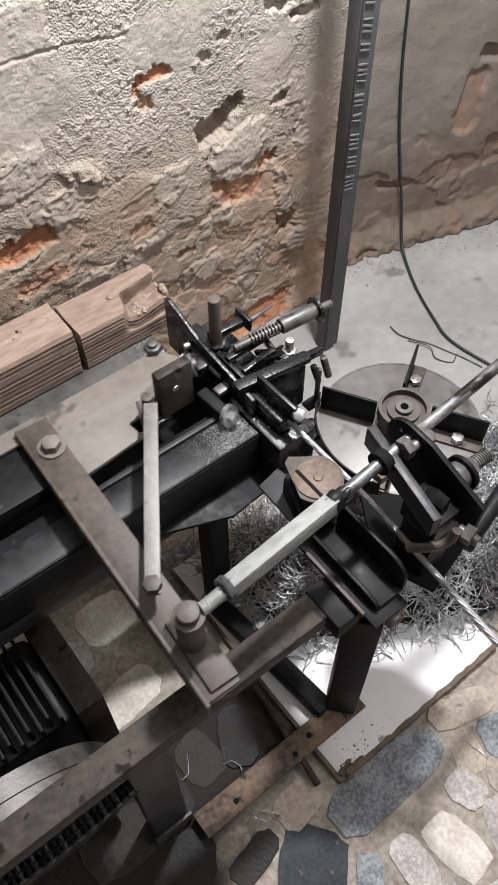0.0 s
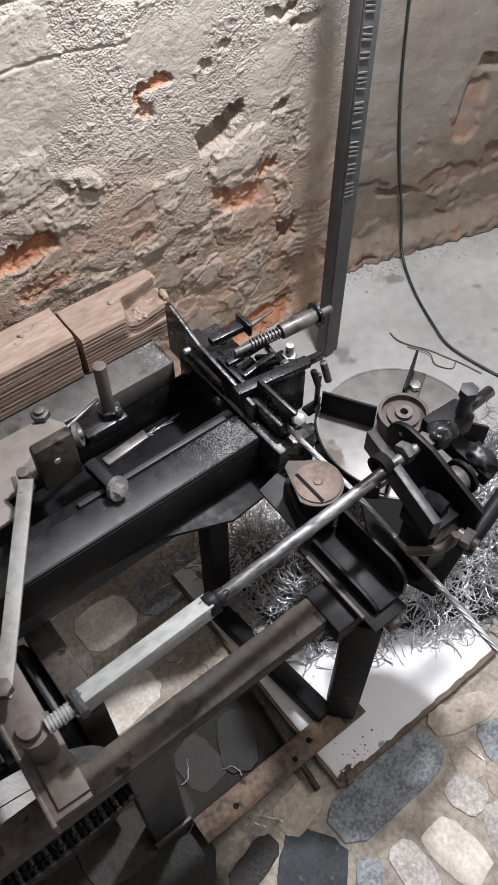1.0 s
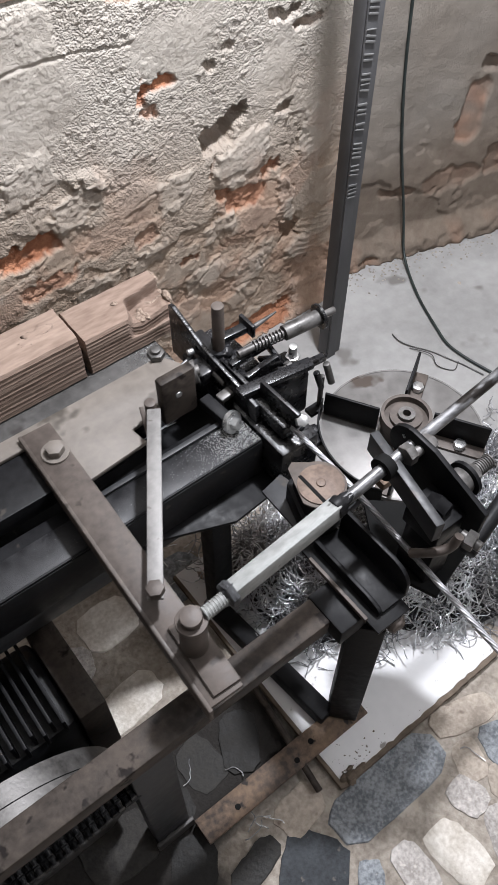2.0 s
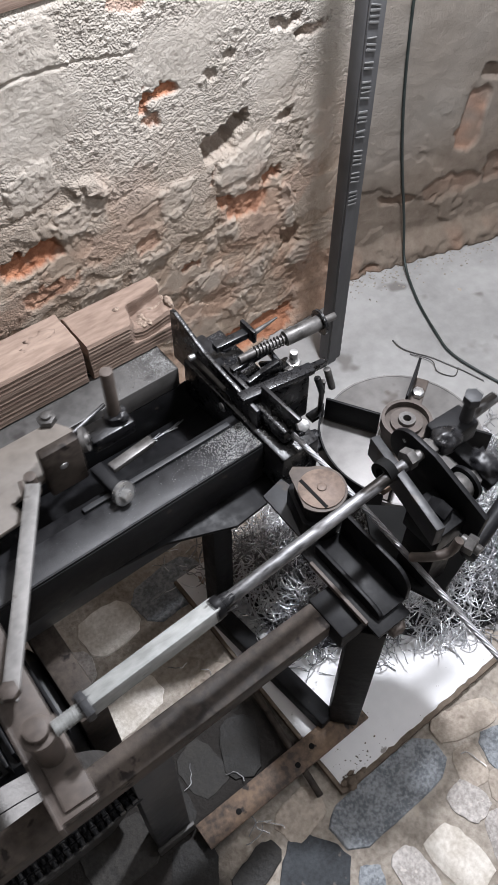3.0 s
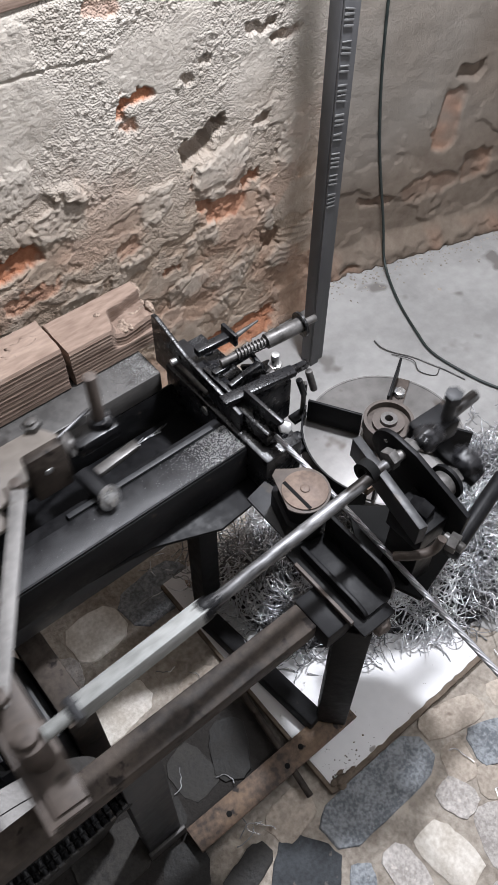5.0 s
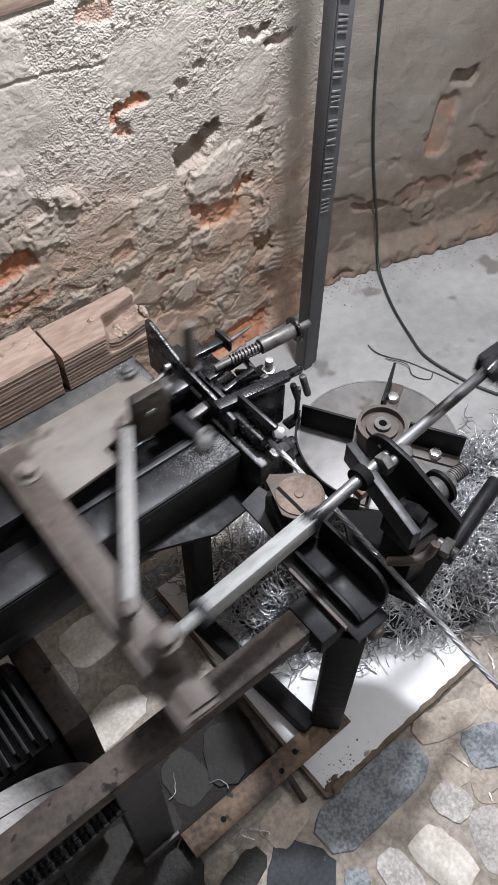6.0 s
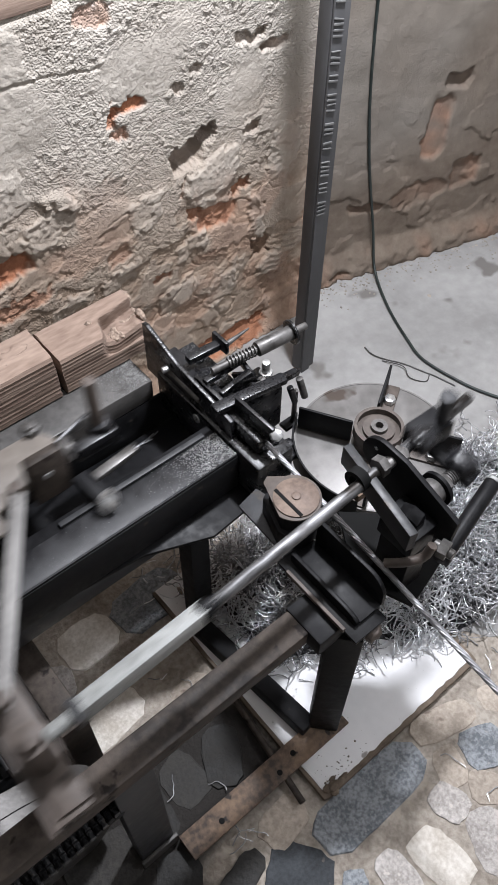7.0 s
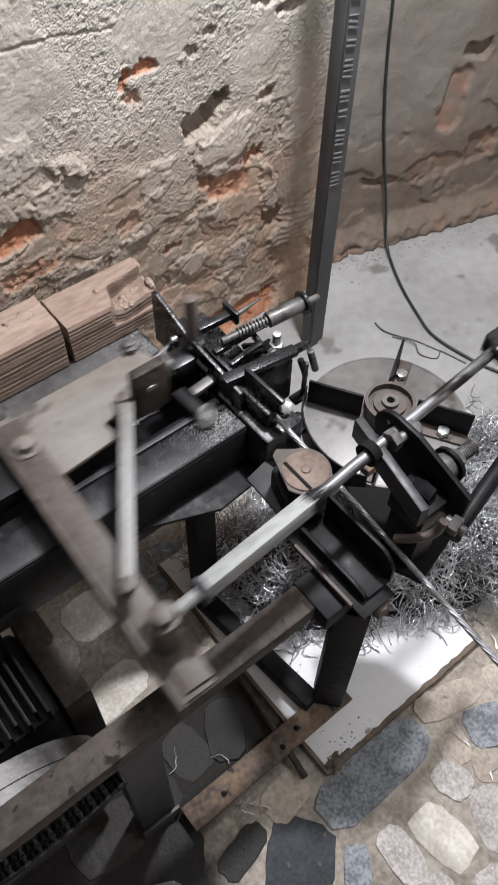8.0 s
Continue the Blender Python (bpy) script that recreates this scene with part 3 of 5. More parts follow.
def heap_place(rnd):
    while True:
        x, y = rnd.uniform(0.29, 1.1), rnd.uniform(0.15, 0.72)
        h = heap_top(x, y)
        u = (x - 0.341) * 0.9864 - (y - 0.239) * -0.1644
        if abs(u) < 0.022 and y < 0.62:
            continue
        if x > 0.68 and y > 0.64 - 0.35 * (x - 0.68) or x > 0.66 and y < 0.16:
            continue
        if rnd.random() < (h / 0.075) ** 0.6 * 0.97 + 0.03 * (y > edge_y(x)):
            return (x, y, 0.013 + h * rnd.random() ** 0.35), 0.45


def core_bm():
    xs, ys = spread(0.30, 1.1, 0.02), spread(0.17, 0.74, 0.02)
    verts = [(x, y, -0.012 + 0.85 * heap_top(x, y)) for y in ys for x in xs]
    return verts, len(xs), len(ys)


heap = wire_bits("wire_heap", 7600, heap_place, "heap of short curled bright steel wire cuttings on the floor")
# dark sheet inside the heap: painted shade for the gaps between the wires
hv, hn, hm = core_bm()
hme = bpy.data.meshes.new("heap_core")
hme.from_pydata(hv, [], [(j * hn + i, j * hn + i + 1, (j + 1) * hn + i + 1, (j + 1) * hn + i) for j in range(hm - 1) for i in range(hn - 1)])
hme.materials.append(mat("heap_gap_shade", (0.012, 0.012, 0.014), (0.12, 0.12, 0.13), 120, (0.3, 0.6), 0.6, 1.0, 300, 0.8, depth=0.006))
hcore = new("heap_gap_shade", hme)
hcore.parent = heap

def lump(c, r, seed, squash=(1, 1, 1)):
    bm = bmesh.new()
    bmesh.ops.create_icosphere(bm, subdivisions=3, radius=1)
    for v in bm.verts:
        d = v.co.normalized()
        k = 1 + 0.4 * noise.noise(d * 2 + Vector((seed, 0, 0))) + 0.25 * noise.noise(d * 5 + Vector((0, seed, 0)))
        v.co = Vector((d.x * squash[0], d.y * squash[1], d.z * squash[2])) * r * k + Vector(c)
    return smooth(bm, 180)


# ---- machine frame ----
mach = thing("machine_frame", (0.3, 0.4, 0), "black and dusty welded steel frame of a wire cutting machine", "machine frame")
part("front_beam", joined(box(-0.6, 0.318, 0.252, 0.2915, 0.372, 0.402, 0.003)), BEAM, mach, "dust-brown rectangular tube with oil stains")
part("beam_end", box(0.3185, 0.395, 0.232, 0.296, 0.366, 0.4, 0.003), BLACK, mach)
leg_a, leg_b = Vector((0.3417, 0.2417, 0)), Vector((0.3728, 0.2071, 0))
leg_n = Vector((0.0346, 0.0311, 0)).normalized()
leg_c = (leg_a + leg_b) / 2 + leg_n * 0.018
part("front_leg", bar(leg_c + Vector((0, 0, 0.0275)), leg_c + Vector((0, 0, 0.372)), (leg_b - leg_a).length, 0.036, 0.003, leg_n), BLACK, mach, "black square tube leg")
part("front_leg", box(0.03, 0.085, 0.254, 0.288, 0.0, 0.3715, 0.003), DARK, mach, "grey square tube leg with a scraped foot")
part("foot_plate", box(0.026, 0.089, 0.2475, 0.2535, 0.0, 0.03, 0.0015), PLATEGREY, mach, "scraped bright foot plate")
part("weld_lump", lump((0.386, 0.208, 0.384), 0.013, 31, (1, 0.8, 1.2)), DUSTY, mach, "rusty weld lump")
part("front_foot", joined(box(0.088, 0.398, 0.206, 0.246, 0.022, 0.027, 0.001), box(0.088, 0.395, 0.2415, 0.246, -0.004, 0.0215, 0.001)), RUSTBAR, mach, "rusty drilled angle iron")
for hx, hy in ((0.15, 0.222), (0.262, 0.219), (0.297, 0.228)):
    part("bolt_hole", rod((hx, hy, 0.0268), (hx, hy, 0.0275), 0.0045, 14, None, 0), RUBBER, mach)
part("cross_foot", bar((0.341, 0.239, 0.031), (0.314, 0.495, 0.031), 0.03, 0.034, 0.003), BLACK, mach, "black square tube between the legs")
part("rear_leg", box(0.315, 0.35, 0.495, 0.53, 0.0, 0.3355, 0.003), BLACK, mach)
part("bed_skirt", box(-0.6, 0.30, 0.518, 0.53, 0.285, 0.3355, 0.002), DARK, mach)
part("bed_front", box(-0.6, 0.414, 0.503, 0.576, 0.348, 0.42, 0.003), BLACK, mach, "oily black channel of the bed")
part("bed_top", box(-0.6, 0.412, 0.5045, 0.572, 0.4195, 0.4236, 0.001), BLACK, mach, "oil-darkened bed top")
part("oil_film", box(-0.598, 0.409, 0.507, 0.554, 0.4236, 0.4242, 0.0002), WETBED, mach, "wet oil with metal dust")
part("bed_floor", box(-0.6, 0.478, 0.5765, 0.695, 0.30, 0.312, 0.002), BLACK, mach)
part("bed_back", box(-0.6, 0.478, 0.6955, 0.7, 0.30, 0.3795, 0.001), BLACK, mach)
part("bed_rear", box(-0.6, 0.404, 0.6955, 0.845, 0.38, 0.42, 0.003), PLATEGREY, mach, "grey sheet steel shelf")
part("guide_rail", box(0.16, 0.395, 0.556, 0.564, 0.4237, 0.429, 0.001), DARK, mach)
part("gusset", prism([(0.10, 0.57), (0.41, 0.57), (0.455, 0.505), (0.405, 0.468), (0.335, 0.462), (0.24, 0.50), (0.10, 0.515)], 0.336, 0.342, 0.001), BLACK, mach, "dark sheet steel apron")

# ---- bricks on the shelf ----
def brick(name, x0, x1, z1, seed, label):
    """A hollow clay brick: grooved sides, chipped corner with mortar."""
    t = thing(name, ((x0 + x1) / 2, 0.755, 0.42), label, "brick", "bricks on the shelf")
    y0, y1, z0 = 0.7505, 0.826, 0.421
    bm = bmesh.new()
    prof = []
    n = 9
    for i in range(n + 1):
        z = z0 + 0.004 + (z1 - z0 - 0.008) * i / n
        prof.append((y0, z - 0.0015))
        if i < n:
            prof.append((y0 + 0.0002 + 0.0003 * (i % 3), z + 0.0012))
            prof.append((y0 + 0.0002 + 0.0003 * (i % 3), z + (z1 - z0 - 0.008) / n - 0.0028))
    prof += [(y0 + 0.003 + (y1 - y0 - 0.006) * i / 30, z1) for i in range(31)] + [(y1, z1 - 0.003), (y1, z0), (y0 + 0.003, z0)]
    xs = spread(x0, x1, 0.003)
    rings = []
    for x in xs:
        row = []
        for y, z in prof:
            e = 0.0004 * n3(x * 40, z * 60 + y * 30, 1, seed)
            yy, zz = y + e, z + 0.8 * e
            if name_chip:
                k = rise(x1 - 0.08, x1 - 0.07, x + 0.012 * n3(x, y, 17, 3) - 0.5 * (y - 0.76)) * rise(0.795, 0.787, y - 0.25 * max(0.0, x - 0.40) + 0.01 * n3(x, y, 22, 8)) * rise(0.445, 0.47, z)
                zz -= 0.026 * k * (0.8 + 0.35 * n3(x, y, 35, 6))
                yy += 0.006 * k
            end = rise(x0 + 0.012, x0, x) - rise(x1 - 0.012, x1, x)
            row.append(bm.verts.new((x + end * (0.001 + 0.002 * n3(y, z, 45, seed)), yy, zz)))
        rings.append(row)
    for a, b in zip(rings, rings[1:]):
        for i in range(len(prof)):
            j = (i + 1) % len(prof)
            bm.faces.new((a[i], a[j], b[j], b[i]))
    bm.faces.new(rings[0])
    bm.faces.new(rings[-1][::-1])
    bmesh.ops.recalc_face_normals(bm, faces=bm.faces[:])
    part("clay_body", bm, CLAY, t)
    return t


name_chip = False
b1 = brick("hollow_brick", 0.085, 0.284, 0.503, 3, "pale clay brick with grooved sides on the steel shelf")
for mx, my, mr in ((0.245, 0.795, 0.012), (0.226, 0.787, 0.009), (0.15, 0.80, 0.011)):
    part("mortar", lump((mx, my, 0.5027), mr, mx * 90, (1.7, 0.9, 0.07)), CLAY, b1)
name_chip = True
b2 = brick("hollow_brick", 0.291, 0.444, 0.4885, 5, "pale grooved clay brick with chipped end and mortar")
mr = random.Random(14)
for i in range(26):
    mx = mr.uniform(0.385, 0.442)
    my = mr.uniform(0.757, 0.778) + 0.35 * (mx - 0.385)
    part("mortar", lump((mx, my, 0.464), mr.uniform(0.003, 0.0065), 7 * i + 1, (mr.uniform(0.8, 1.7), mr.uniform(0.7, 1.3), 0.6)), PALECLAY, b2)
for i in range(9):
    part("mortar", lump((0.444 + mr.uniform(-0.003, 0.003), mr.uniform(0.765, 0.815), mr.uniform(0.44, 0.482)), mr.uniform(0.006, 0.011), 11 * i + 3, (0.6, 1.2, 1.1)), PALECLAY, b2)
part("mortar", lump((0.365, 0.792, 0.4885), 0.004, 4, (1.3, 1, 0.6)), PALECLAY, b2)

# ---- cutter head ----
cut = thing("cutter_head", (0.47, 0.56, 0.36), "oily black cutter head with springs and bolts at the bed's end", "cutter")
part("cutter_block", box(0.4145, 0.48, 0.462, 0.70, 0.352, 0.428, 0.004), OILBLACK, cut)
part("back_plate", upright([(0.735, 0.40), (0.735, 0.497), (0.725, 0.50), (0.655, 0.476), (0.53, 0.462), (0.525, 0.40)], 0.421, 0.428), OILBLACK, cut, "black upright plate with a pointed end")
part("top_plate", box(0.4285, 0.485, 0.60, 0.70, 0.4355, 0.447, 0.002), OIL, cut)
part("cable_tunnel", bar((0.441, 0.48, 0.446), (0.441, 0.70, 0.446), 0.024, 0.026, 0.004), OILBLACK, cut)
part("side_angle", joined(bar((0.443, 0.545, 0.474), (0.445, 0.468, 0.474), 0.006, 0.03, 0.001)), OILBLACK, cut)
part("base_plate", box(0.4805, 0.512, 0.482, 0.545, 0.355, 0.365, 0.002), OIL, cut)
part("tool_post", box(0.47, 0.532, 0.545, 0.60, 0.36, 0.445, 0.004), OILBLACK, cut)
part("lever_arm", bar((0.412, 0.556, 0.472), (0.53, 0.542, 0.468), 0.018, 0.010, 0.002), OIL, cut)
part("lever_tail", bar((0.527, 0.543, 0.467), (0.562, 0.548, 0.455), 0.010, 0.012, 0.002), OILBLACK, cut)
part("stop_bar", joined(bar((0.44, 0.652, 0.474), (0.50, 0.648, 0.474), 0.014, 0.012, 0.002), bar((0.497, 0.63, 0.478), (0.497, 0.663, 0.478), 0.006, 0.022, 0.001)), OILBLACK, cut)
part("pointed_pin", rod((0.499, 0.637, 0.48), (0.545, 0.640, 0.482), 0.0045, 12, 0.0015), IRON, cut)
part("slide_rail", joined(bar((0.435, 0.605, 0.470), (0.505, 0.607, 0.470), 0.010, 0.010, 0.001), bar((0.44, 0.575, 0.466), (0.50, 0.583, 0.466), 0.008, 0.012, 0.001)), OILBLACK, cut)
sp_a, sp_b = Vector((0.45, 0.607, 0.482)), Vector((0.525, 0.598, 0.484))
part("spring_rod", rod(sp_a, (0.612, 0.588, 0.486), 0.0055, 16), IRON, cut, "bright round guide rod")
part("coil_spring", spring(sp_a.lerp(sp_b, 0.35), sp_b, 0.0078, 9, 0.0012), IRON, cut, "steel coil spring")
part("sleeve", rod(sp_b, (0.588, 0.591, 0.486), 0.0115, 24), IRON, cut, "dull steel sleeve")
part("washer", ring((0.584, 0.5915, 0.486), (0.987, -0.11, 0.03), 0.008, 0.0195, 0.0035), OILBLACK, cut)
part("set_bolt", joined(nut((0.521, 0.572, 0.445), (0, 0, 1), 0.011, 0.018), rod((0.521, 0.572, 0.46), (0.521, 0.572, 0.482), 0.0062, 14)), BOLT, cut, "bright hexagon bolt")
part("hinge_pin", rod((0.556, 0.538, 0.452), (0.562, 0.529, 0.415), 0.0055, 12), IRON, cut)
part("hinge_pin", rod((0.535, 0.535, 0.45), (0.541, 0.528, 0.42), 0.005, 12), OILBLACK, cut)
part("clamp_bolt", nut((0.449, 0.47, 0.472), (-0.2, -0.6, 0.75), 0.009, 0.012), BOLT, cut, "bright bolt head")
part("guide_stud", rod((0.418, 0.67, 0.458), (0.408, 0.671, 0.458), 0.005, 12), BOLT, cut)
part("guide_pin", rod((0.421, 0.682, 0.448), (0.421, 0.60, 0.446), 0.0045, 12), IRON, cut)
part("inner_bolt", rod((0.412, 0.60, 0.412), (0.4142, 0.60, 0.412), 0.008, 10), BOLT, cut)

for gx, gy, gz, gr in ((0.497, 0.49, 0.366, 0.010), (0.512, 0.505, 0.366, 0.008), (0.488, 0.515, 0.367, 0.011), (0.50, 0.535, 0.37, 0.012), (0.455, 0.64, 0.447, 0.009), (0.47, 0.665, 0.447, 0.008), (0.465, 0.49, 0.43, 0.009), (0.455, 0.52, 0.45, 0.008)):
    part("grease", lump((gx, gy, gz), gr, gx * 70, (1.2, 1, 0.5)), OIL, cut)
part("wedge", bar((0.45, 0.58, 0.455), (0.495, 0.57, 0.475), 0.006, 0.02, 0.001), OILBLACK, cut)
part("wedge", bar((0.485, 0.60, 0.45), (0.50, 0.57, 0.468), 0.006, 0.018, 0.001), OILBLACK, cut)
part("adjuster", joined(rod((0.47, 0.555, 0.458), (0.505, 0.56, 0.462), 0.0055, 14), nut((0.5, 0.56, 0.461), (1, 0.1, 0.1), 0.008, 0.009)), IRON, cut)
part("cross_link", bar((0.435, 0.626, 0.462), (0.435, 0.565, 0.462), 0.007, 0.014, 0.001), OILBLACK, cut)
part("cross_link", bar((0.505, 0.612, 0.464), (0.50, 0.578, 0.464), 0.006, 0.012, 0.001), OILBLACK, cut)


# ---- metal grit on the wet bed end ----
def grit_on_bed():
    verts, faces, g = [], [], random.Random(8)
    for _ in range(3600):
        if g.random() < 0.55:
            x, y, z = 0.412 - abs(g.gauss(0, 0.045)), g.uniform(0.506, 0.555), 0.4242
        elif g.random() < 0.7:
            x, y, z = 0.402 - abs(g.gauss(0, 0.03)), g.uniform(0.698, 0.75), 0.4201
        else:
            x, y, z = g.uniform(0.43, 0.484), g.uniform(0.602, 0.698), 0.447
        if x < 0.25:
            continue
        r, a = g.uniform(0.0004, 0.0013), g.uniform(0, 6.28)
        k = len(verts)
        verts += [(x + r * math.cos(a + 2.1 * i), y + r * math.sin(a + 2.1 * i), z) for i in range(3)] + [(x, y, z + r * g.uniform(0.5, 1.2))]
        faces += [(k, k + 1, k + 3), (k + 1, k + 2, k + 3), (k + 2, k, k + 3)]
    me = bpy.data.meshes.new("metal_grit")
    me.from_pydata(verts, [], faces)
    me.materials.append(BOLT)
    tagged(new("metal_grit", me), "bright metal grit scattered on the wet black bed", "grit", kind="stuff")


grit_on_bed()

# ---- cable that is fed to the cutter ----
def strand_cable(y0, y1):
    t = thing("wire_rope", (0.444, y0, 0.449), "twisted bright steel strand fed into the cutter", "cable")
    n = int((y1 - y0) / 0.004)
    for k in range(7):
        pts = []
        for i in range(n + 1):
            y = y0 + (y1 - y0) * i / n
            a = 2 * math.pi * (k / 6 + y / 0.085)
            r = 0.0026 if k < 6 else 0
            d = max(0.0, 0.36 - y)
            sag = -0.145 * d * d / (d + 0.05)
            pts.append(Vector((0.444 + r * math.cos(a), y, 0.449 + sag + r * math.sin(a))))
        part("strand", tube(pts, 0.0015 if k < 6 else 0.0018, 6), ROPE, t)
    return t


cable = strand_cable(-0.75, 0.50)

# ---- roller with its channel ----
rol = thing("guide_roller", (0.40, 0.33, 0.36), "rusty-topped guide roller in a black channel bracket", "roller")
part("base_plate", prism([(0.368, 0.448), (0.405, 0.455), (0.418, 0.40), (0.405, 0.35), (0.366, 0.35)], 0.399, 0.404, 0.001), DARK, rol)
part("under_plate", prism([(0.352, 0.3498), (0.41, 0.3498), (0.405, 0.205), (0.352, 0.205)], 0.399, 0.404, 0.001), BLACK, rol)
arc = [(0.402 + 0.035 * math.cos(radians(a)), 0.378 + 0.035 * math.sin(radians(a))) for a in range(-165, 70, 9)] + [(0.396, 0.425), (0.386, 0.42)]
part("drum", prism([(0.402 + (x - 0.402) * 0.8, 0.378 + (y - 0.378) * 0.8) for x, y in arc], 0.4045, 0.4705, 0.0015), BLACK, rol)
part("lower_flange", prism(arc, 0.4046, 0.437, 0.0015), BLACK, rol)
part("drum_collar", prism(arc, 0.4708, 0.4735, 0.0006), DUSTY, rol, "dark grey teardrop plate")
part("drum_cap", prism([(0.403 + 0.0298 * math.cos(radians(a)), 0.376 + 0.0298 * math.sin(radians(a))) for a in range(0, 360, 8)], 0.4736, 0.4756, 0.0008), RUST, rol, "thin brown rust on the roller's round cap")
part("axle_end", rod((0.404, 0.377, 0.4757), (0.404, 0.377, 0.4773), 0.0062, 20), RUST, rol)
part("slot", bar((0.3895, 0.4015, 0.4755), (0.3895, 0.3505, 0.4755), 0.0048, 0.0012, 0), RUBBER, rol)
for x0, low in ((0.366, 0.034), (0.409, 0.0)):
    pts = [(0.34, 0.4055), (0.34, 0.456 - low), (0.25, 0.456 - low)] + [(0.25 - 0.03 * math.sin(radians(a)), 0.456 - low - (0.03 - 0.6 * low) * (1 - math.cos(radians(a)))) for a in range(15, 90, 15)] + [(0.22, 0.4055)]
    part("side_cheek", upright(pts, x0, x0 + 0.006), BLACK, rol)
part("channel_floor", box(0.3722, 0.4088, 0.22, 0.34, 0.406, 0.411, 0.001), BLACK, rol)
part("edge_strip", box(0.348, 0.353, 0.225, 0.33, 0.4045, 0.412, 0.001), DUSTY, rol)

# ---- bearing arm that carries the push rod ----
arm = thing("bearing_arm", (0.50, 0.30, 0.36), "black two-cheeked bearing arm bolted across the rod", "bracket")
part("front_cheek", bar((0.468, 0.362, 0.528), (0.437, 0.222, 0.528), 0.012, 0.034, 0.0015), DARK, arm, "dust-grey flat bar")
pts = [(0.205, 0.475), (0.203, 0.532), (0.29, 0.56)] + [(0.325 + 0.032 * math.sin(radians(a)), 0.53 + 0.032 * math.cos(radians(a))) for a in range(0, 140, 14)] + [(0.30, 0.475)]
part("rear_cheek", upright(pts, 0.492, 0.499), BLACK, arm, "black rounded plate")
part("spacer", box(0.449, 0.4915, 0.225, 0.28, 0.47, 0.51, 0.002), BLACK, arm)
part("arm_pillar", box(0.452, 0.49, 0.225, 0.275, 0.381, 0.4695, 0.002), BLACK, arm)
part("arm_base", prism([(0.479, 0.365), (0.542, 0.308), (0.562, 0.23), (0.454, 0.202), (0.435, 0.25), (0.448, 0.316)], 0.372, 0.38, 0.001), RUBBER, arm)
part("through_bolt", joined(rod((0.478, 0.309, 0.545), (0.515, 0.309, 0.545), 0.0068, 16), nut((0.4995, 0.309, 0.545), (1, 0, 0), 0.0125, 0.011)), IRON, arm, "steel bolt with nut")
part("inner_nut", nut((0.47, 0.313, 0.545), (1, 0, 0), 0.0135, 0.012), IRON, arm)
part("grommet", ring((0.438, 0.318, 0.54), (1, 0.08, 0), 0.0088, 0.0155, 0.013), RUBBER, arm)
part("clamp_nut", nut((0.462, 0.25, 0.512), (1, 0.2, 0.3), 0.016, 0.018), BLACK, arm)
part("tension_bolt", joined(rod((0.4995, 0.262, 0.505), (0.575, 0.262, 0.505), 0.008, 16), spring((0.548, 0.262, 0.505), (0.575, 0.262, 0.505), 0.0085, 8, 0.0015)), IRON, arm)
part("cup_washer", ring((0.528, 0.262, 0.505), (1, 0, 0), 0.0085, 0.0235, 0.005), BLACK, arm)
part("cup", rod((0.4995, 0.262, 0.505), (0.5275, 0.262, 0.505), 0.0175, 24), IRON, arm)
part("cup_nut", nut((0.5335, 0.262, 0.505), (1, 0, 0), 0.0145, 0.012), IRON, arm)
part("end_bolt", joined(nut((0.470, 0.205, 0.505), (0.3, -1, 0), 0.012, 0.012), rod((0.470, 0.212, 0.505), (0.474, 0.186, 0.505), 0.0065, 14)), IRON, arm)
part("hook", tube(bezier([(0.425, 0.24, 0.47), (0.435, 0.222, 0.485), (0.452, 0.21, 0.495), (0.46, 0.208, 0.515)], 6), 0.006, 8), DUSTY, arm)
part("handle", rod((0.478, 0.20, 0.47), (0.60, 0.228, 0.49), 0.0105, 18), BLACK, arm, "black tube handle")
part("handle_end", rod((0.6001, 0.228, 0.49), (0.605, 0.2291, 0.4908), 0.0107, 18), GALV, arm)

# small hole in the rear cheek, its brightness added as a pale metal dot
part("cheek_hole_dot", rod((0.4915, 0.335, 0.545), (0.4905, 0.335, 0.545), 0.0028, 10), BOLT, arm)
part("wear_block", box(0.505, 0.525, 0.355, 0.375, 0.3865, 0.402, 0.002), RUSTBAR, arm, "brown worn block")

# ---- indexing disc with four arms ----
DC = Vector((0.622, 0.429, 0.35))
disc = thing("indexing_disc", DC, "grey steel disc with four bolted arms and a hub", "wheel")
part("disc_plate", rod(DC + Vector((0, 0, -0.003)), DC + Vector((0, 0, 0.001)), 0.1225, 72, None, 0.001), DISC, disc, "thin worn steel disc")
part("rim", ring(DC + Vector((0, 0, -0.006)), (0, 0, 1), 0.121, 0.1238, 0.008, 72), DISC, disc)
for k in range(4):
    a = radians(31 + 90 * k)
    d, s = Vector((math.cos(a), math.sin(a), 0)), Vector((-math.sin(a), math.cos(a), 0))
    p = part("disc_arm", bar(DC + d * 0.038 + s * 0.0105 + Vector((0, 0, 0.0285)), DC + d * 0.121 + s * 0.0105 + Vector((0, 0, 0.0285)), 0.004, 0.045, 0.001), BLACK, disc, "black angle iron arm")
    part("arm_flange", bar(DC + d * 0.038 + Vector((0, 0, 0.0035)), DC + d * 0.121 + Vector((0, 0, 0.0035)), 0.022, 0.004, 0.001), DUSTY, p, "dusty lower flange")
    part("bolt", nut(DC + d * 0.085 - s * 0.001 + Vector((0, 0, 0.0055)), (0, 0, 1), 0.0095, 0.010), BOLT, p, "bright hexagon bolt head")
part("hub", rod(DC, DC + Vector((0, 0, 0.034)), 0.033, 40), DUSTY, disc)
part("hub_ring", ring(DC + Vector((0, 0, 0.026)), (0, 0, 1), 0.0325, 0.0375, 0.018, 48), DUSTY, disc, "dusty brown bearing ring")
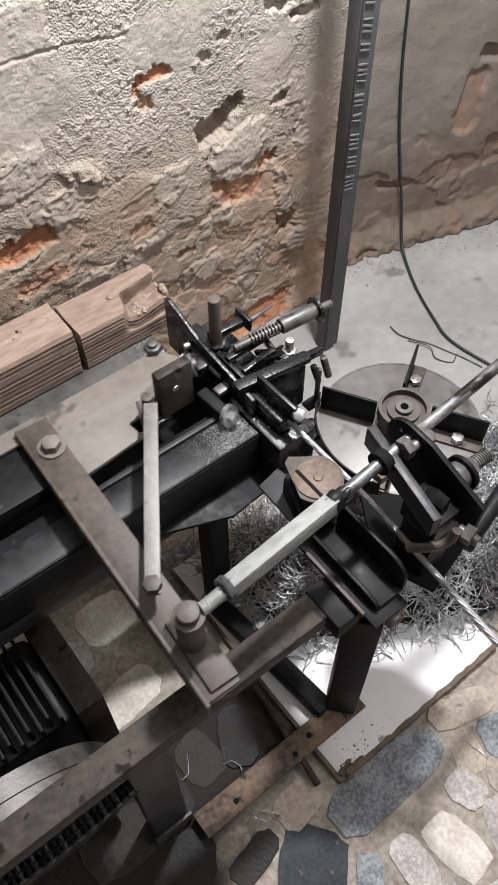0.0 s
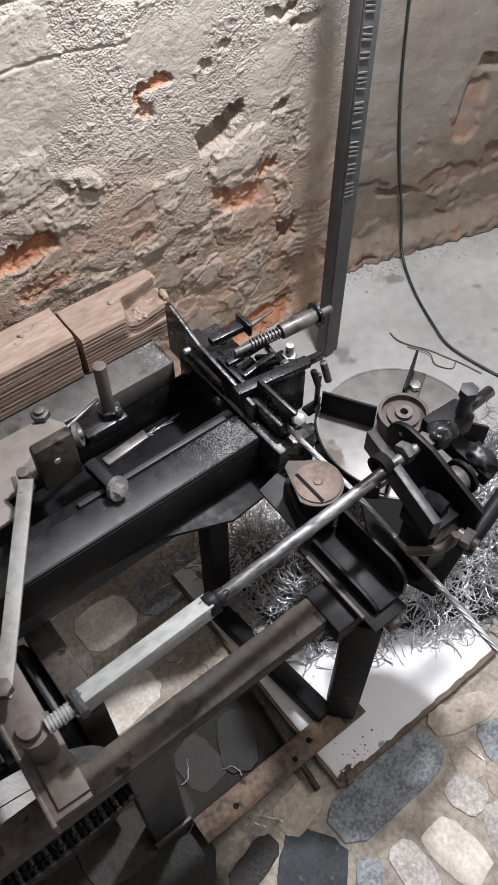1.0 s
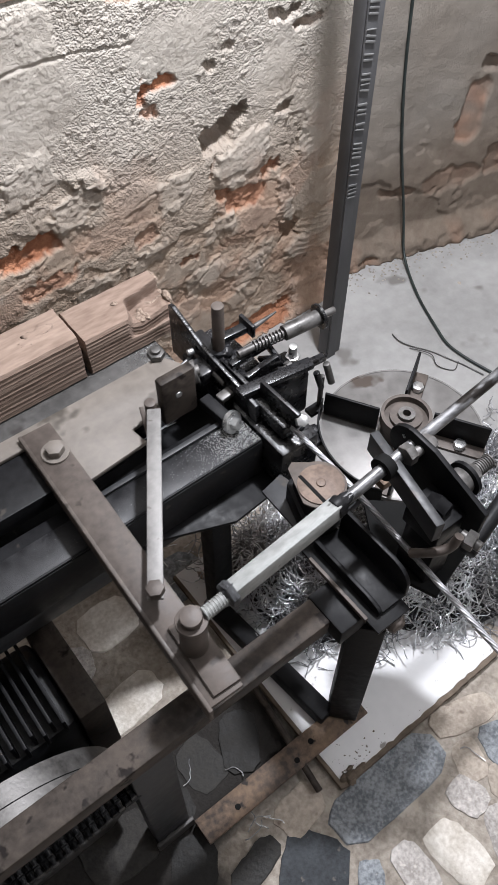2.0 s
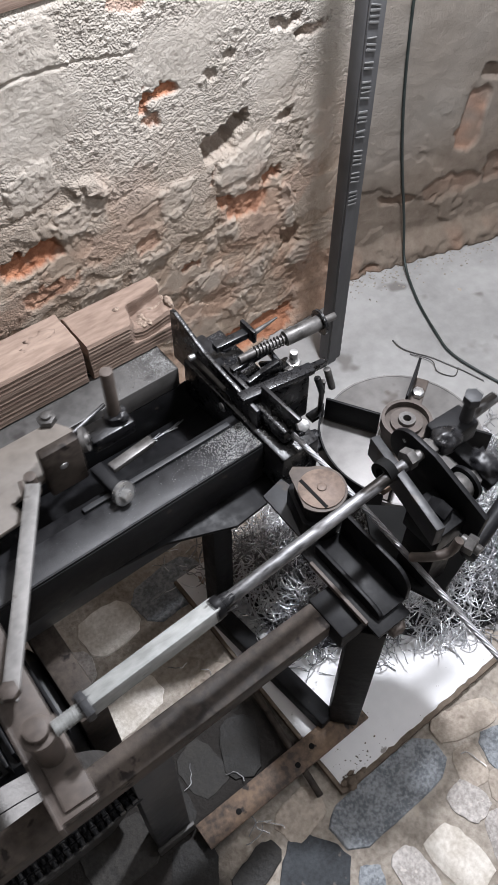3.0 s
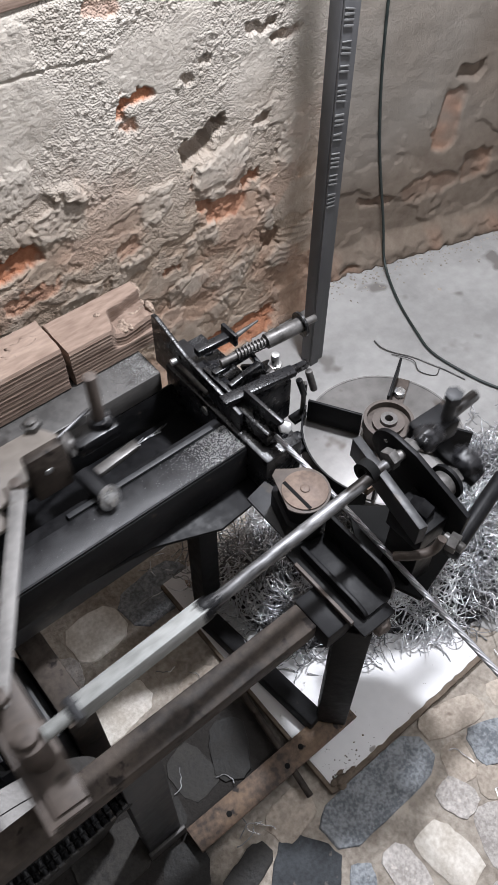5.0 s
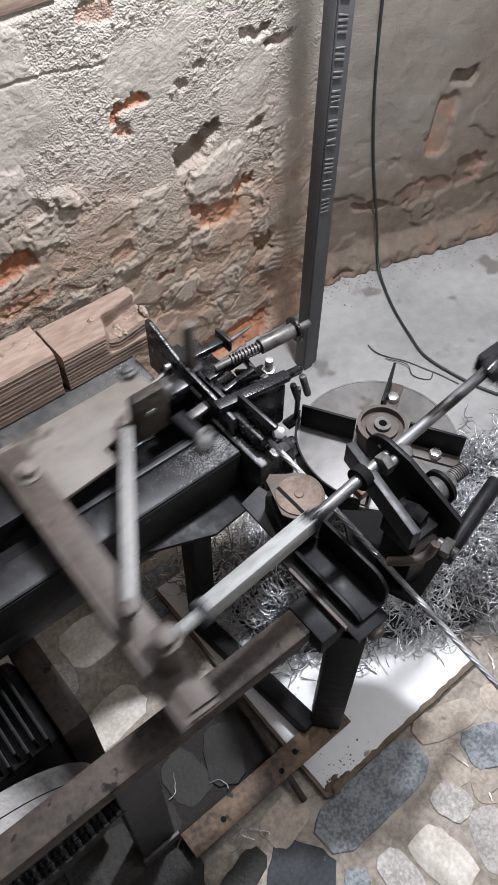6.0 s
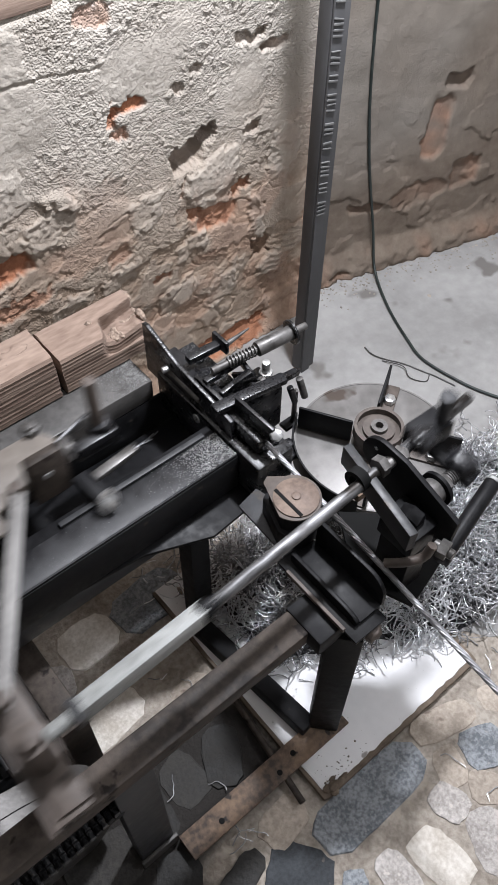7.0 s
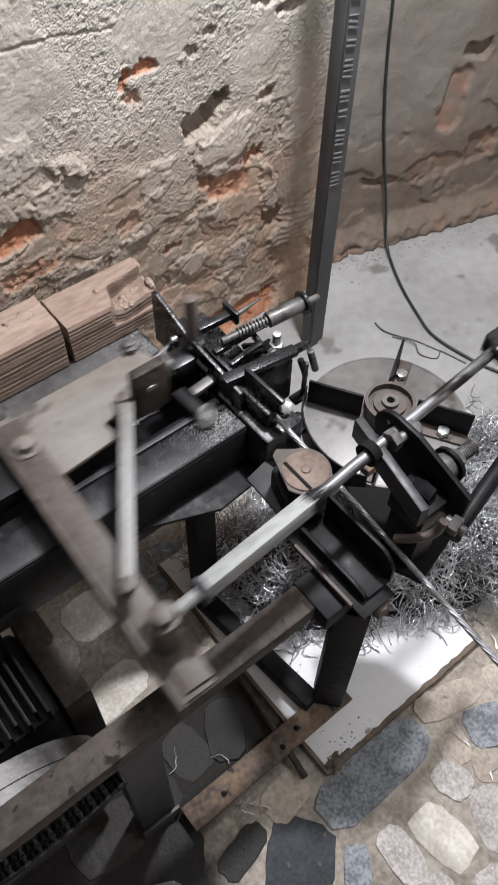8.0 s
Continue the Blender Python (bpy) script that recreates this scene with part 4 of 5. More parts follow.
part("bearing", ring(DC + Vector((0, 0, 0.0342)), (0, 0, 1), 0.013, 0.024, 0.006, 40), DUSTY, disc)
part("axle_nut", ring(DC + Vector((0, 0, 0.034)), (0, 0, 1), 0.006, 0.0125, 0.012, 24), IRON, disc)

dst = thing("disc_stand", (DC.x, DC.y, 0), "black post under the disc", "stand")
part("post", rod((DC.x, DC.y, 0.0), (DC.x, DC.y, 0.338), 0.02, 20), BLACK, dst)
part("cross_arm", bar((0.42, 0.40, 0.325), (DC.x, DC.y, 0.325), 0.05, 0.02, 0.002), BLACK, dst)
arcp = [radians(a) for a in range(120, 215, 4)]
gb = bmesh.new()
rows = []
for a in arcp:
    c, d = math.cos(a), math.sin(a)
    rows.append([gb.verts.new((DC.x + r * c, DC.y + r * d, z)) for r, z in ((0.1255, 0.335), (0.128, 0.335), (0.128, 0.372), (0.1255, 0.372))])
for p, q in zip(rows, rows[1:]):
    for i in range(4):
        gb.faces.new((p[i], p[(i + 1) % 4], q[(i + 1) % 4], q[i]))
gb.faces.new(rows[0][::-1])
gb.faces.new(rows[-1])
bmesh.ops.recalc_face_normals(gb, faces=gb.faces[:])
part("guard_strip", smooth(gb), BLACK, dst, "curved dark guard strip")
hp = thing("stop_pin", (0.558, 0.544, 0.355), "thin upright bright-tipped stop pin beside the disc", "pin")
part("pin", rod((0.557, 0.544, 0.352), (0.557, 0.544, 0.42), 0.0042, 12), IRON, hp)
part("pin_foot", box(0.535, 0.563, 0.535, 0.552, 0.345, 0.352, 0.001), BLACK, hp)

# ---- carriage with pin, bracket, cross bar and push rod: one rigid slide ----
car = thing("slide_carriage", (0.2, 0.6, 0.42), "dusty sliding carriage with cross bar, upright pin and brace", "carriage")
part("plate", prism([(-0.45, 0.66), (-0.45, 0.688), (0.372, 0.688), (0.388, 0.66), (0.385, 0.625), (0.36, 0.615), (0.27, 0.60), (0.275, 0.572), (0.148, 0.562), (0.15, 0.66)], 0.455, 0.463, 0.002), BEIGE, car, "dusty beige steel plate")
part("plate_underside", box(-0.45, 0.25, 0.585, 0.68, 0.4245, 0.4545, 0.002), BLACK, car)
part("bracket", box(0.32, 0.375, 0.599, 0.616, 0.43, 0.515, 0.004), BEAM, car, "upright worn steel lug")
part("lug_hole", rod((0.345, 0.5985, 0.482), (0.345, 0.5965, 0.482), 0.005, 12), BOLT, car)
part("lug_bolt", joined(ring((0.386, 0.625, 0.474), (0.9, -0.4, 0.2), 0.009, 0.017, 0.006), rod((0.37, 0.63, 0.474), (0.395, 0.622, 0.476), 0.008, 14)), IRON, car)
part("pin", rod((0.447, 0.646, 0.43), (0.447, 0.646, 0.548), 0.0088, 20), DUSTY, car, "worn round steel pin")
part("pin_block", box(0.40, 0.465, 0.625, 0.66, 0.4295, 0.4545, 0.004), OILBLACK, car)
part("pin_collar", joined(ring((0.447, 0.646, 0.4545), (0, 0, 1), 0.009, 0.0155, 0.012), lump((0.452, 0.636, 0.462), 0.009, 61, (1, 1, 0.8))), OILBLACK, car, "greasy collar round the pin")
part("punch", bar((0.40, 0.585, 0.442), (0.47, 0.592, 0.442), 0.016, 0.010, 0.003), IRON, car, "bright flat punch")
part("punch_rod", rod((0.38, 0.662, 0.446), (0.45, 0.682, 0.446), 0.003, 10), STEEL, car)
part("side_bolt", joined(ring((0.392, 0.548, 0.437), (0.3, -0.9, 0.3), 0.006, 0.0165, 0.007), nut((0.392, 0.543, 0.439), (0.3, -0.9, 0.3), 0.0085, 0.012)), BOLT, car, "bright bolt and washer")
part("bolt_arm", bar((0.385, 0.60, 0.44), (0.39, 0.552, 0.437), 0.018, 0.018, 0.003), BLACK, car)
part("cross_bar", joined(bar((0.1665, 0.672, 0.469), (0.153, 0.236, 0.469), 0.042, 0.006, 0.0012), bar((0.1445, 0.674, 0.458), (0.1305, 0.233, 0.458), 0.005, 0.028, 0.001)), DUSTY, car, "dusty angle iron cross bar")
part("end_plate", bar((0.163, 0.335, 0.4745), (0.158, 0.242, 0.4745), 0.034, 0.005, 0.001), DUSTY, car)
part("bar_bolt", joined(ring((0.169, 0.622, 0.472), (0, 0, 1), 0.008, 0.0185, 0.003), nut((0.169, 0.622, 0.475), (0, 0, 1), 0.0125, 0.010)), BEIGE, car)
part("side_bolt", joined(nut((0.368, 0.689, 0.463), (0, 0, 1), 0.013, 0.010), rod((0.368, 0.689, 0.463), (0.368, 0.689, 0.478), 0.007, 14)), IRON, car)
part("brace", joined(bar((0.298, 0.585, 0.498), (0.150, 0.361, 0.50), 0.018, 0.005, 0.001)), BRACE, car, "pale flat steel brace")
part("brace_hook", joined(rod((0.30, 0.597, 0.463), (0.30, 0.597, 0.50), 0.008, 14), bar((0.288, 0.60, 0.497), (0.278, 0.57, 0.47), 0.006, 0.006, 0.001)), DUSTY, car)
part("brace_bolt", nut((0.155, 0.368, 0.5), (0, 0, 1), 0.011, 0.012), DUSTY, car)
part("knuckle", joined(rod((0.158, 0.301, 0.477), (0.158, 0.301, 0.535), 0.0155, 20), rod((0.158, 0.301, 0.535), (0.158, 0.301, 0.541), 0.0175, 24), rod((0.158, 0.301, 0.541), (0.158, 0.301, 0.551), 0.012, 20)), DUSTY, car, "dusty clevis with bolt")
ra, rb, rc, rd = Vector((0.172, 0.2985, 0.54)), Vector((0.208, 0.301, 0.54)), Vector((0.366, 0.312, 0.54)), Vector((0.81, 0.346, 0.54))
push = thing("push_rod", (0.158, 0.301, 0.42), "sliding steel push rod, square at one end, with a clamp", "rod")
part("rod_thread", joined(rod(ra, rb, 0.0075, 16), spring(ra, rb, 0.0075, 10, 0.0012)), GALV, push)
part("square_rod", bar(rb, rc, 0.02, 0.02, 0.002, (0, 0.2, 1)), GALV, push, "pale square steel bar")
part("round_rod", rod(rc - (rc - rb).normalized() * 0.004, rd, 0.0077, 24), STEEL, push, "polished round push rod")
ud = (rd - rc).normalized()
part("rod_collar", joined(rod(rc - ud * 0.006, rc + ud * 0.006, 0.0128, 18), lump(rc + ud * 0.012, 0.0085, 12, (1.8, 1, 1))), BLACK, push, "black grease round the joint")
part("lock_nut", joined(nut(rb - ud * 0.006, ud, 0.0155, 0.009), lump(rb - ud * 0.002, 0.0125, 17, (0.7, 1.1, 1.1))), DARK, push)
tc0 = rd - ud * 0.082
part("rod_clamp", joined(box(-0.028, 0.028, -0.018, 0.018, -0.016, 0.016, 0.004, Matrix.Translation(tc0)), bar(tc0 + Vector((0.0, -0.01, -0.02)), tc0 + Vector((0.012, -0.075, -0.035)), 0.024, 0.02, 0.003)), BLACK, push, "oily black clamp")
part("clamp_tee", joined(rod(tc0 + Vector((0.016, -0.005, 0.0)), tc0 + Vector((0.016, -0.005, 0.055)), 0.008, 16), rod(tc0 + Vector((0.016, -0.005, 0.048)), tc0 + Vector((0.016, -0.005, 0.06)), 0.0115, 6)), DARK, push)
part("clamp_dirt", joined(lump(tc0 + Vector((-0.02, -0.01, 0.008)), 0.016, 41, (1.2, 1, 0.9)), lump(tc0 + Vector((0.01, -0.05, -0.02)), 0.015, 43, (1, 1.5, 0.8))), OILBLACK, push, "caked grease")

# ---- drive under the bed ----
mot = thing("motor", (-0.05, 0.47, 0.0), "dark electric motor with cooling fins under the bed", "motor")
part("motor_body", box(-0.22, 0.024, 0.405, 0.55, 0.09, 0.22, 0.012), DARK, mot)
for i in range(15):
    xx = -0.19 + i * 0.0138
    part("fin", box(xx, xx + 0.005, 0.40 + 0.01 * (i % 2), 0.54, 0.2205, 0.258, 0.001), BLACK, mot)
part("motor_plate", box(0.0245, 0.065, 0.395, 0.56, 0.06, 0.245, 0.003), BEAM, mot)
part("motor_foot", box(-0.15, 0.04, 0.42, 0.54, 0.0, 0.0895, 0.004), BLACK, mot)
whl = thing("flywheel", (-0.12, 0.35, 0.0), "worn steel flywheel beside the front beam", "flywheel")
part("wheel_rim", ring((-0.135, 0.318, 0.13), (0, 1, 0), 0.115, 0.175, 0.05, 64), IRON, whl, "broad worn steel rim")
part("rim_seam", ring((-0.135, 0.3395, 0.13), (0, 1, 0), 0.174, 0.1754, 0.0014, 64), RUBBER, whl)
part("wheel_web", ring((-0.135, 0.338, 0.13), (0, 1, 0), 0.02, 0.116, 0.012, 40), DARK, whl)
part("wheel_hub", rod((-0.135, 0.30, 0.13), (-0.135, 0.40, 0.13), 0.03, 24), DARK, whl)
chain = thing("drive_chain", (-0.04, 0.262, 0.30), "dark greasy double roller chain running below the front beam", "chain")
for k in range(24):
    u = k / 23
    p = Vector((-0.17 + 0.205 * u, 0.258 + 0.012 * (2 * u - 1) ** 2 * (0.6 if u > 0.5 else 1), 0.31))
    for dy in (-0.0055, 0.0055):
        part("link", joined(box(p.x - 0.0036, p.x + 0.0036, p.y + dy - 0.0048, p.y + dy - 0.0034, 0.304, 0.315, 0.0004), box(p.x - 0.0036, p.x + 0.0036, p.y + dy + 0.0034, p.y + dy + 0.0048, 0.304, 0.315, 0.0004),
                            rod((p.x, p.y + dy - 0.0034, p.z), (p.x, p.y + dy + 0.0034, p.z), 0.003, 8, None, 0)), BLACK if k % 2 else DARK, chain)
part("chain_guide", bar((-0.175, 0.268, 0.299), (0.035, 0.268, 0.299), 0.03, 0.006, 0.001), BLACK, chain)
part("guide_hanger", box(-0.16, -0.13, 0.262, 0.28, 0.3025, 0.3715, 0.001), BLACK, chain)
part("guide_hanger", box(0.01, 0.03, 0.275, 0.288, 0.3025, 0.3715, 0.001), BLACK, chain)

# ---- post, cord, rods on the floor ----
post = thing("corner_post", (0.885, 0.85, 0), "dark grey upright post with a chalky ribbed edge", "post")
part("shaft", box(0.864, 0.906, 0.8375, 0.866, 0.0, 1.5, 0.004), POST, post)
part("ribbed_edge", box(0.8655, 0.888, 0.8335, 0.8373, 0.0, 1.5, 0.001), POST, post)
rr = random.Random(5)
z = 0.42
while z < 1.3:
    run = rr.randint(2, 5)
    for _ in range(run):
        part("rib", bar((0.8665, 0.8322, z), (0.886, 0.8322, z - 0.005 + rr.uniform(-0.002, 0.002)), 0.0026, rr.uniform(0.0022, 0.0045), 0.0006), POSTRIB, post)
        z += 0.0085
    z += rr.uniform(0.006, 0.018)

cord = thing("power_cord", (1.16, 0.86, 0), "dark green cord hanging down the wall onto the floor", "cord")
pts = [(1.165, 1.022, 1.0), (1.175, 1.02, 0.58), (1.197, 1.013, 0.34), (1.232, 0.995, 0.12), (1.222, 0.96, 0.02), (1.164, 0.856, 0.006), (1.12, 0.75, 0.005), (1.103, 0.69, 0.005), (1.112, 0.61, 0.005), (1.135, 0.53, 0.005), (1.20, 0.40, 0.005)]
part("sheath", tube(bezier(pts, 12), 0.0032, 10), CORD, cord)
lw = thing("loose_wire", (1.05, 0.72, 0), "thin loose bent wire lying on the concrete", "wire")
part("strand", tube(bezier([(1.03, 0.80, 0.002), (1.026, 0.775, 0.004), (1.035, 0.75, 0.003), (1.06, 0.71, 0.002), (1.075, 0.67, 0.003), (1.089, 0.634, 0.002), (1.10, 0.59, 0.003)], 8), 0.0016, 6), IRON, lw)
part("strand", tube(bezier([(1.03, 0.745, 0.003), (1.05, 0.70, 0.008), (1.04, 0.67, 0.004), (1.06, 0.64, 0.002), (1.085, 0.65, 0.004)], 8), 0.0012, 6), IRON, lw)
chip = thing("brick_chip", (0.33, 0.575, 0.0), "broken orange brick chip by the rear leg", "brick chip")
part("fragment", lump((0.336, 0.567, 0.008), 0.011, 51, (0.8, 1.7, 0.7)), CLAY, chip)
part("fragment", lump((0.326, 0.588, 0.006), 0.008, 53, (0.9, 1.3, 0.7)), MORTAR, chip)
fr = thing("floor_rod", (0.27, 0.28, 0), "thin dark rod lying across the board's edge", "rod")
part("bar", rod((0.288, 0.40, 0.0185), (0.262, 0.165, 0.0185), 0.0055, 12), BEAM, fr)

# single wire offcuts on the stones
for k, (x, y, a, s) in enumerate([(0.115, 0.318, 60, 1.0), (0.185, 0.278, -10, 0.8), (0.16, 0.198, 30, 1.0), (0.175, 0.192, 75, 1.0), (0.15, 0.185, 10, 0.9), (0.19, 0.178, 100, 0.7),
                                  (0.045, 0.28, 70, 0.9), (0.27, 0.60, 10, 1.2), (0.21, 0.47, -30, 0.8), (0.505, 0.06, 70, 1.0), (0.49, 0.0, 80, 0.8), (0.25, 0.42, 20, 0.8), (0.66, 0.12, 20, 0.9), (0.70, 0.14, -20, 0.8)]):
    o = thing("wire_offcut", (x, y, 0), "bent bright wire offcut on the floor", "wire scrap", "loose offcuts")
    r3 = random.Random(40 + k)
    d, p, path = radians(a), Vector((x - 0.02 * s * math.cos(radians(a)), y - 0.02 * s * math.sin(radians(a)), 0.0125 if 0.1 < x < 0.28 and 0.17 < y < 0.22 else 0.005)), []
    for i in range(7):
        path.append(p.copy())
        d += r3.gauss(0, 0.5)
        p += Vector((math.cos(d), math.sin(d), r3.uniform(-0.1, 0.12) if p.z > 0.003 else 0.1)) * 0.0075 * s
    part("wire", tube(bezier(path, 3), 0.0008, 5), WIRE, o)

clod = thing("dirt_clod", (0.315, 0.153, 0.0135), "crumbly brown clod of dirt on the white board's corner", "dirt")
for i, (dx, dy, r) in enumerate(((0.0, 0.0, 0.008), (0.013, -0.002, 0.006), (-0.009, 0.004, 0.006), (0.024, 0.0, 0.0045), (0.006, 0.009, 0.004), (-0.004, -0.008, 0.005))):
    part("lump", lump((0.315 + dx, 0.153 + dy, 0.0145), r, 5 * i + 2, (1.4, 0.9, 0.6)), SLABEDGE, clod)

# crumbs of dirt on the board's corner and along the wall's foot
def crumbs(name, count, place, material, label):
    verts, faces, g = [], [], random.Random(19)
    for _ in range(count):
        x, y, z, r = place(g)
        k, a = len(verts), g.uniform(0, 6.28)
        verts += [(x + r * math.cos(a + 1.57 * i) * g.uniform(0.6, 1.3), y + r * math.sin(a + 1.57 * i) * g.uniform(0.6, 1.3), z) for i in range(4)] + [(x, y, z + r * g.uniform(0.5, 1.0))]
        faces += [(k + i, k + (i + 1) % 4, k + 4) for i in range(4)]
    me = bpy.data.meshes.new(name)
    me.from_pydata(verts, [], faces)
    me.materials.append(material)
    tagged(new(name, me), label, "dirt", kind="stuff")


def by_board(g):
    if g.random() < 0.55:
        x = 0.305 + abs(g.gauss(0, 0.05))
        return x, 0.159 + abs(g.gauss(0, 0.016)), 0.0134, g.uniform(0.0006, 0.0022)
    return g.uniform(0.31, 0.63), g.uniform(0.158, 0.22), 0.0134, g.uniform(0.0003, 0.0012)


def by_wall(g):
    u = g.uniform(0.0, 0.55)
    d = 0.03 + abs(g.gauss(0, 0.035))
    return 1.06 + 0.964 * u - 0.265 * d, 1.058 - 0.265 * u - 0.964 * d, 0.0002, g.uniform(0.0008, 0.004)


crumbs("dirt_crumbs", 45, by_board, SLABEDGE, "brown dirt crumbs on the white board's corner")
crumbs("plaster_crumbs", 320, by_wall, MORTAR, "plaster crumbs on the concrete along the wall")

# ---- flagstones, each a piece of the floor ----
def flagstone(points, top, material, seed):
    cx, cy = sum(p[0] for p in points) / len(points), sum(p[1] for p in points) / len(points)
    out = []
    n = len(points)
    for i in range(n):
        (x0, y0), (x1, y1) = points[i], points[(i + 1) % n]
        for k in range(2):
            t = k / 2
            x, y = x0 + (x1 - x0) * t, y0 + (y1 - y0) * t
            out.append((x + 0.003 * n3(x, y, 60, seed), y + 0.003 * n3(x, y, 60, seed + 5)))
    bm = bmesh.new()
    lo = [bm.verts.new((x, y, -0.02)) for x, y in out]
    mid = [bm.verts.new((x, y, top - 0.0035)) for x, y in out]
    hi = [bm.verts.new((cx + (x - cx) * 0.975, cy + (y - cy) * 0.975, top + 0.001 * n3(x, y, 30, seed))) for x, y in out]
    m = len(out)
    for a, b in ((lo, mid), (mid, hi)):
        for i in range(m):
            bm.faces.new((a[i], a[(i + 1) % m], b[(i + 1) % m], b[i]))
    bm.faces.new(hi)
    for f in bm.faces:
        f.smooth = len(f.verts) == 4
    return part("flagstone", bm, material, floor)


LAID = []


def stone(cx, cy, a, b, turn, material):
    """An irregular rounded stone of half length a and half width b."""
    k = len(LAID)
    ca, sa = math.cos(radians(turn)), math.sin(radians(turn))
    out = []
    for i in range(14):
        w = 2 * math.pi * i / 14
        c, d = math.cos(w), math.sin(w)
        r = (abs(c) ** 4.2 + abs(d) ** 4.2) ** (-1 / 4.2) * (0.99 + 0.12 * n3(c * 0.9, d * 0.9, 1, 4.7 * k + 0.3))
        out.append((cx + a * r * c * ca - b * r * d * sa, cy + a * r * c * sa + b * r * d * ca))
    LAID.append((cx, cy, max(a, b)))
    flagstone(out, 0.0014 + 0.0012 * math.sin(k * 2.3), material, 3 + k)


stone(0.356, 0.106, 0.111, 0.040, 0, STONE_BLUE)
stone(0.440, 0.023, 0.026, 0.031, 12, STONE_WARM)
stone(0.372, -0.021, 0.033, 0.052, 6, STONE_WHITE)
stone(0.306, -0.001, 0.043, 0.025, 87, STONE_WARM)
stone(0.242, 0.025, 0.020, 0.034, 144, STONE_BLUE)
stone(0.185, 0.085, 0.058, 0.052, 40, STONE_SLATE)
stone(0.548, 0.044, 0.039, 0.034, 159, STONE_BLUE)
stone(0.503, 0.001, 0.026, 0.028, 45, STONE_TAN)
stone(0.481, 0.058, 0.025, 0.033, 159, STONE_TAN)
stone(0.526, 0.114, 0.025, 0.057, 75, STONE_TAN)
stone(0.451, -0.055, 0.047, 0.033, 66, STONE_WARM)
stone(0.226, 0.167, 0.041, 0.029, 9, STONE_TAN)
stone(0.127, 0.148, 0.044, 0.022, 12, STONE_SHADED)
stone(0.311, -0.078, 0.027, 0.033, 165, STONE_WARM)
stone(0.378, -0.116, 0.028, 0.037, 84, STONE_WARM)
stone(0.241, -0.044, 0.036, 0.027, 156, STONE_TAN)
stone(0.636, 0.078, 0.025, 0.043, 60, STONE_TAN)
stone(0.213, 0.303, 0.050, 0.031, 62, STONE_SHADED)
stone(0.084, 0.300, 0.045, 0.024, 85, STONE_SHADED)
stone(0.145, 0.311, 0.033, 0.045, 5, STONE_SHADED)
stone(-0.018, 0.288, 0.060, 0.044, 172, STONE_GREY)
stone(0.055, 0.202, 0.035, 0.041, 141, STONE_SHADED)
stone(0.285, 0.598, 0.072, 0.046, 4, STONE_BLUE)
stone(0.158, 0.600, 0.053, 0.043, 3, STONE_WHITE)
# lit patch of floor behind the beam, put in as a whitish stone
stone(0.105, 0.462, 0.066, 0.034, 6, STONE_WHITE)
stone(0.378, 0.612, 0.020, 0.038, -20, STONE_TAN)
rg = random.Random(77)
for i in range(-8, 9):
    for j in range(-9, 11):
        cx, cy = i * 0.1 + 0.05 * (j % 2) + rg.uniform(-0.015, 0.015), j * 0.08 + rg.uniform(-0.012, 0.012)
        a, b, w, m = rg.uniform(0.038, 0.046), rg.uniform(0.031, 0.037), rg.uniform(-20, 20), rg.choice((STONE_WARM, STONE_TAN, STONE_BLUE))
        if cx > 0.72 or (cx > 0.27 and cy > 0.11) or cy > 0.88 or -0.14 < cx < 0.62 and -0.08 < cy < 0.40 and any(math.hypot(cx - x, cy - y) < r + 0.036 for x, y, r in LAID[:26]):
            continue
        if any(math.hypot(cx - x, cy - y) < r + 0.03 for x, y, r in LAID[:26]):
            continue
        stone(cx, cy, a, b, w, STONE_SHADED if cx < 0.28 and 0.2 < cy < 0.4 else m)


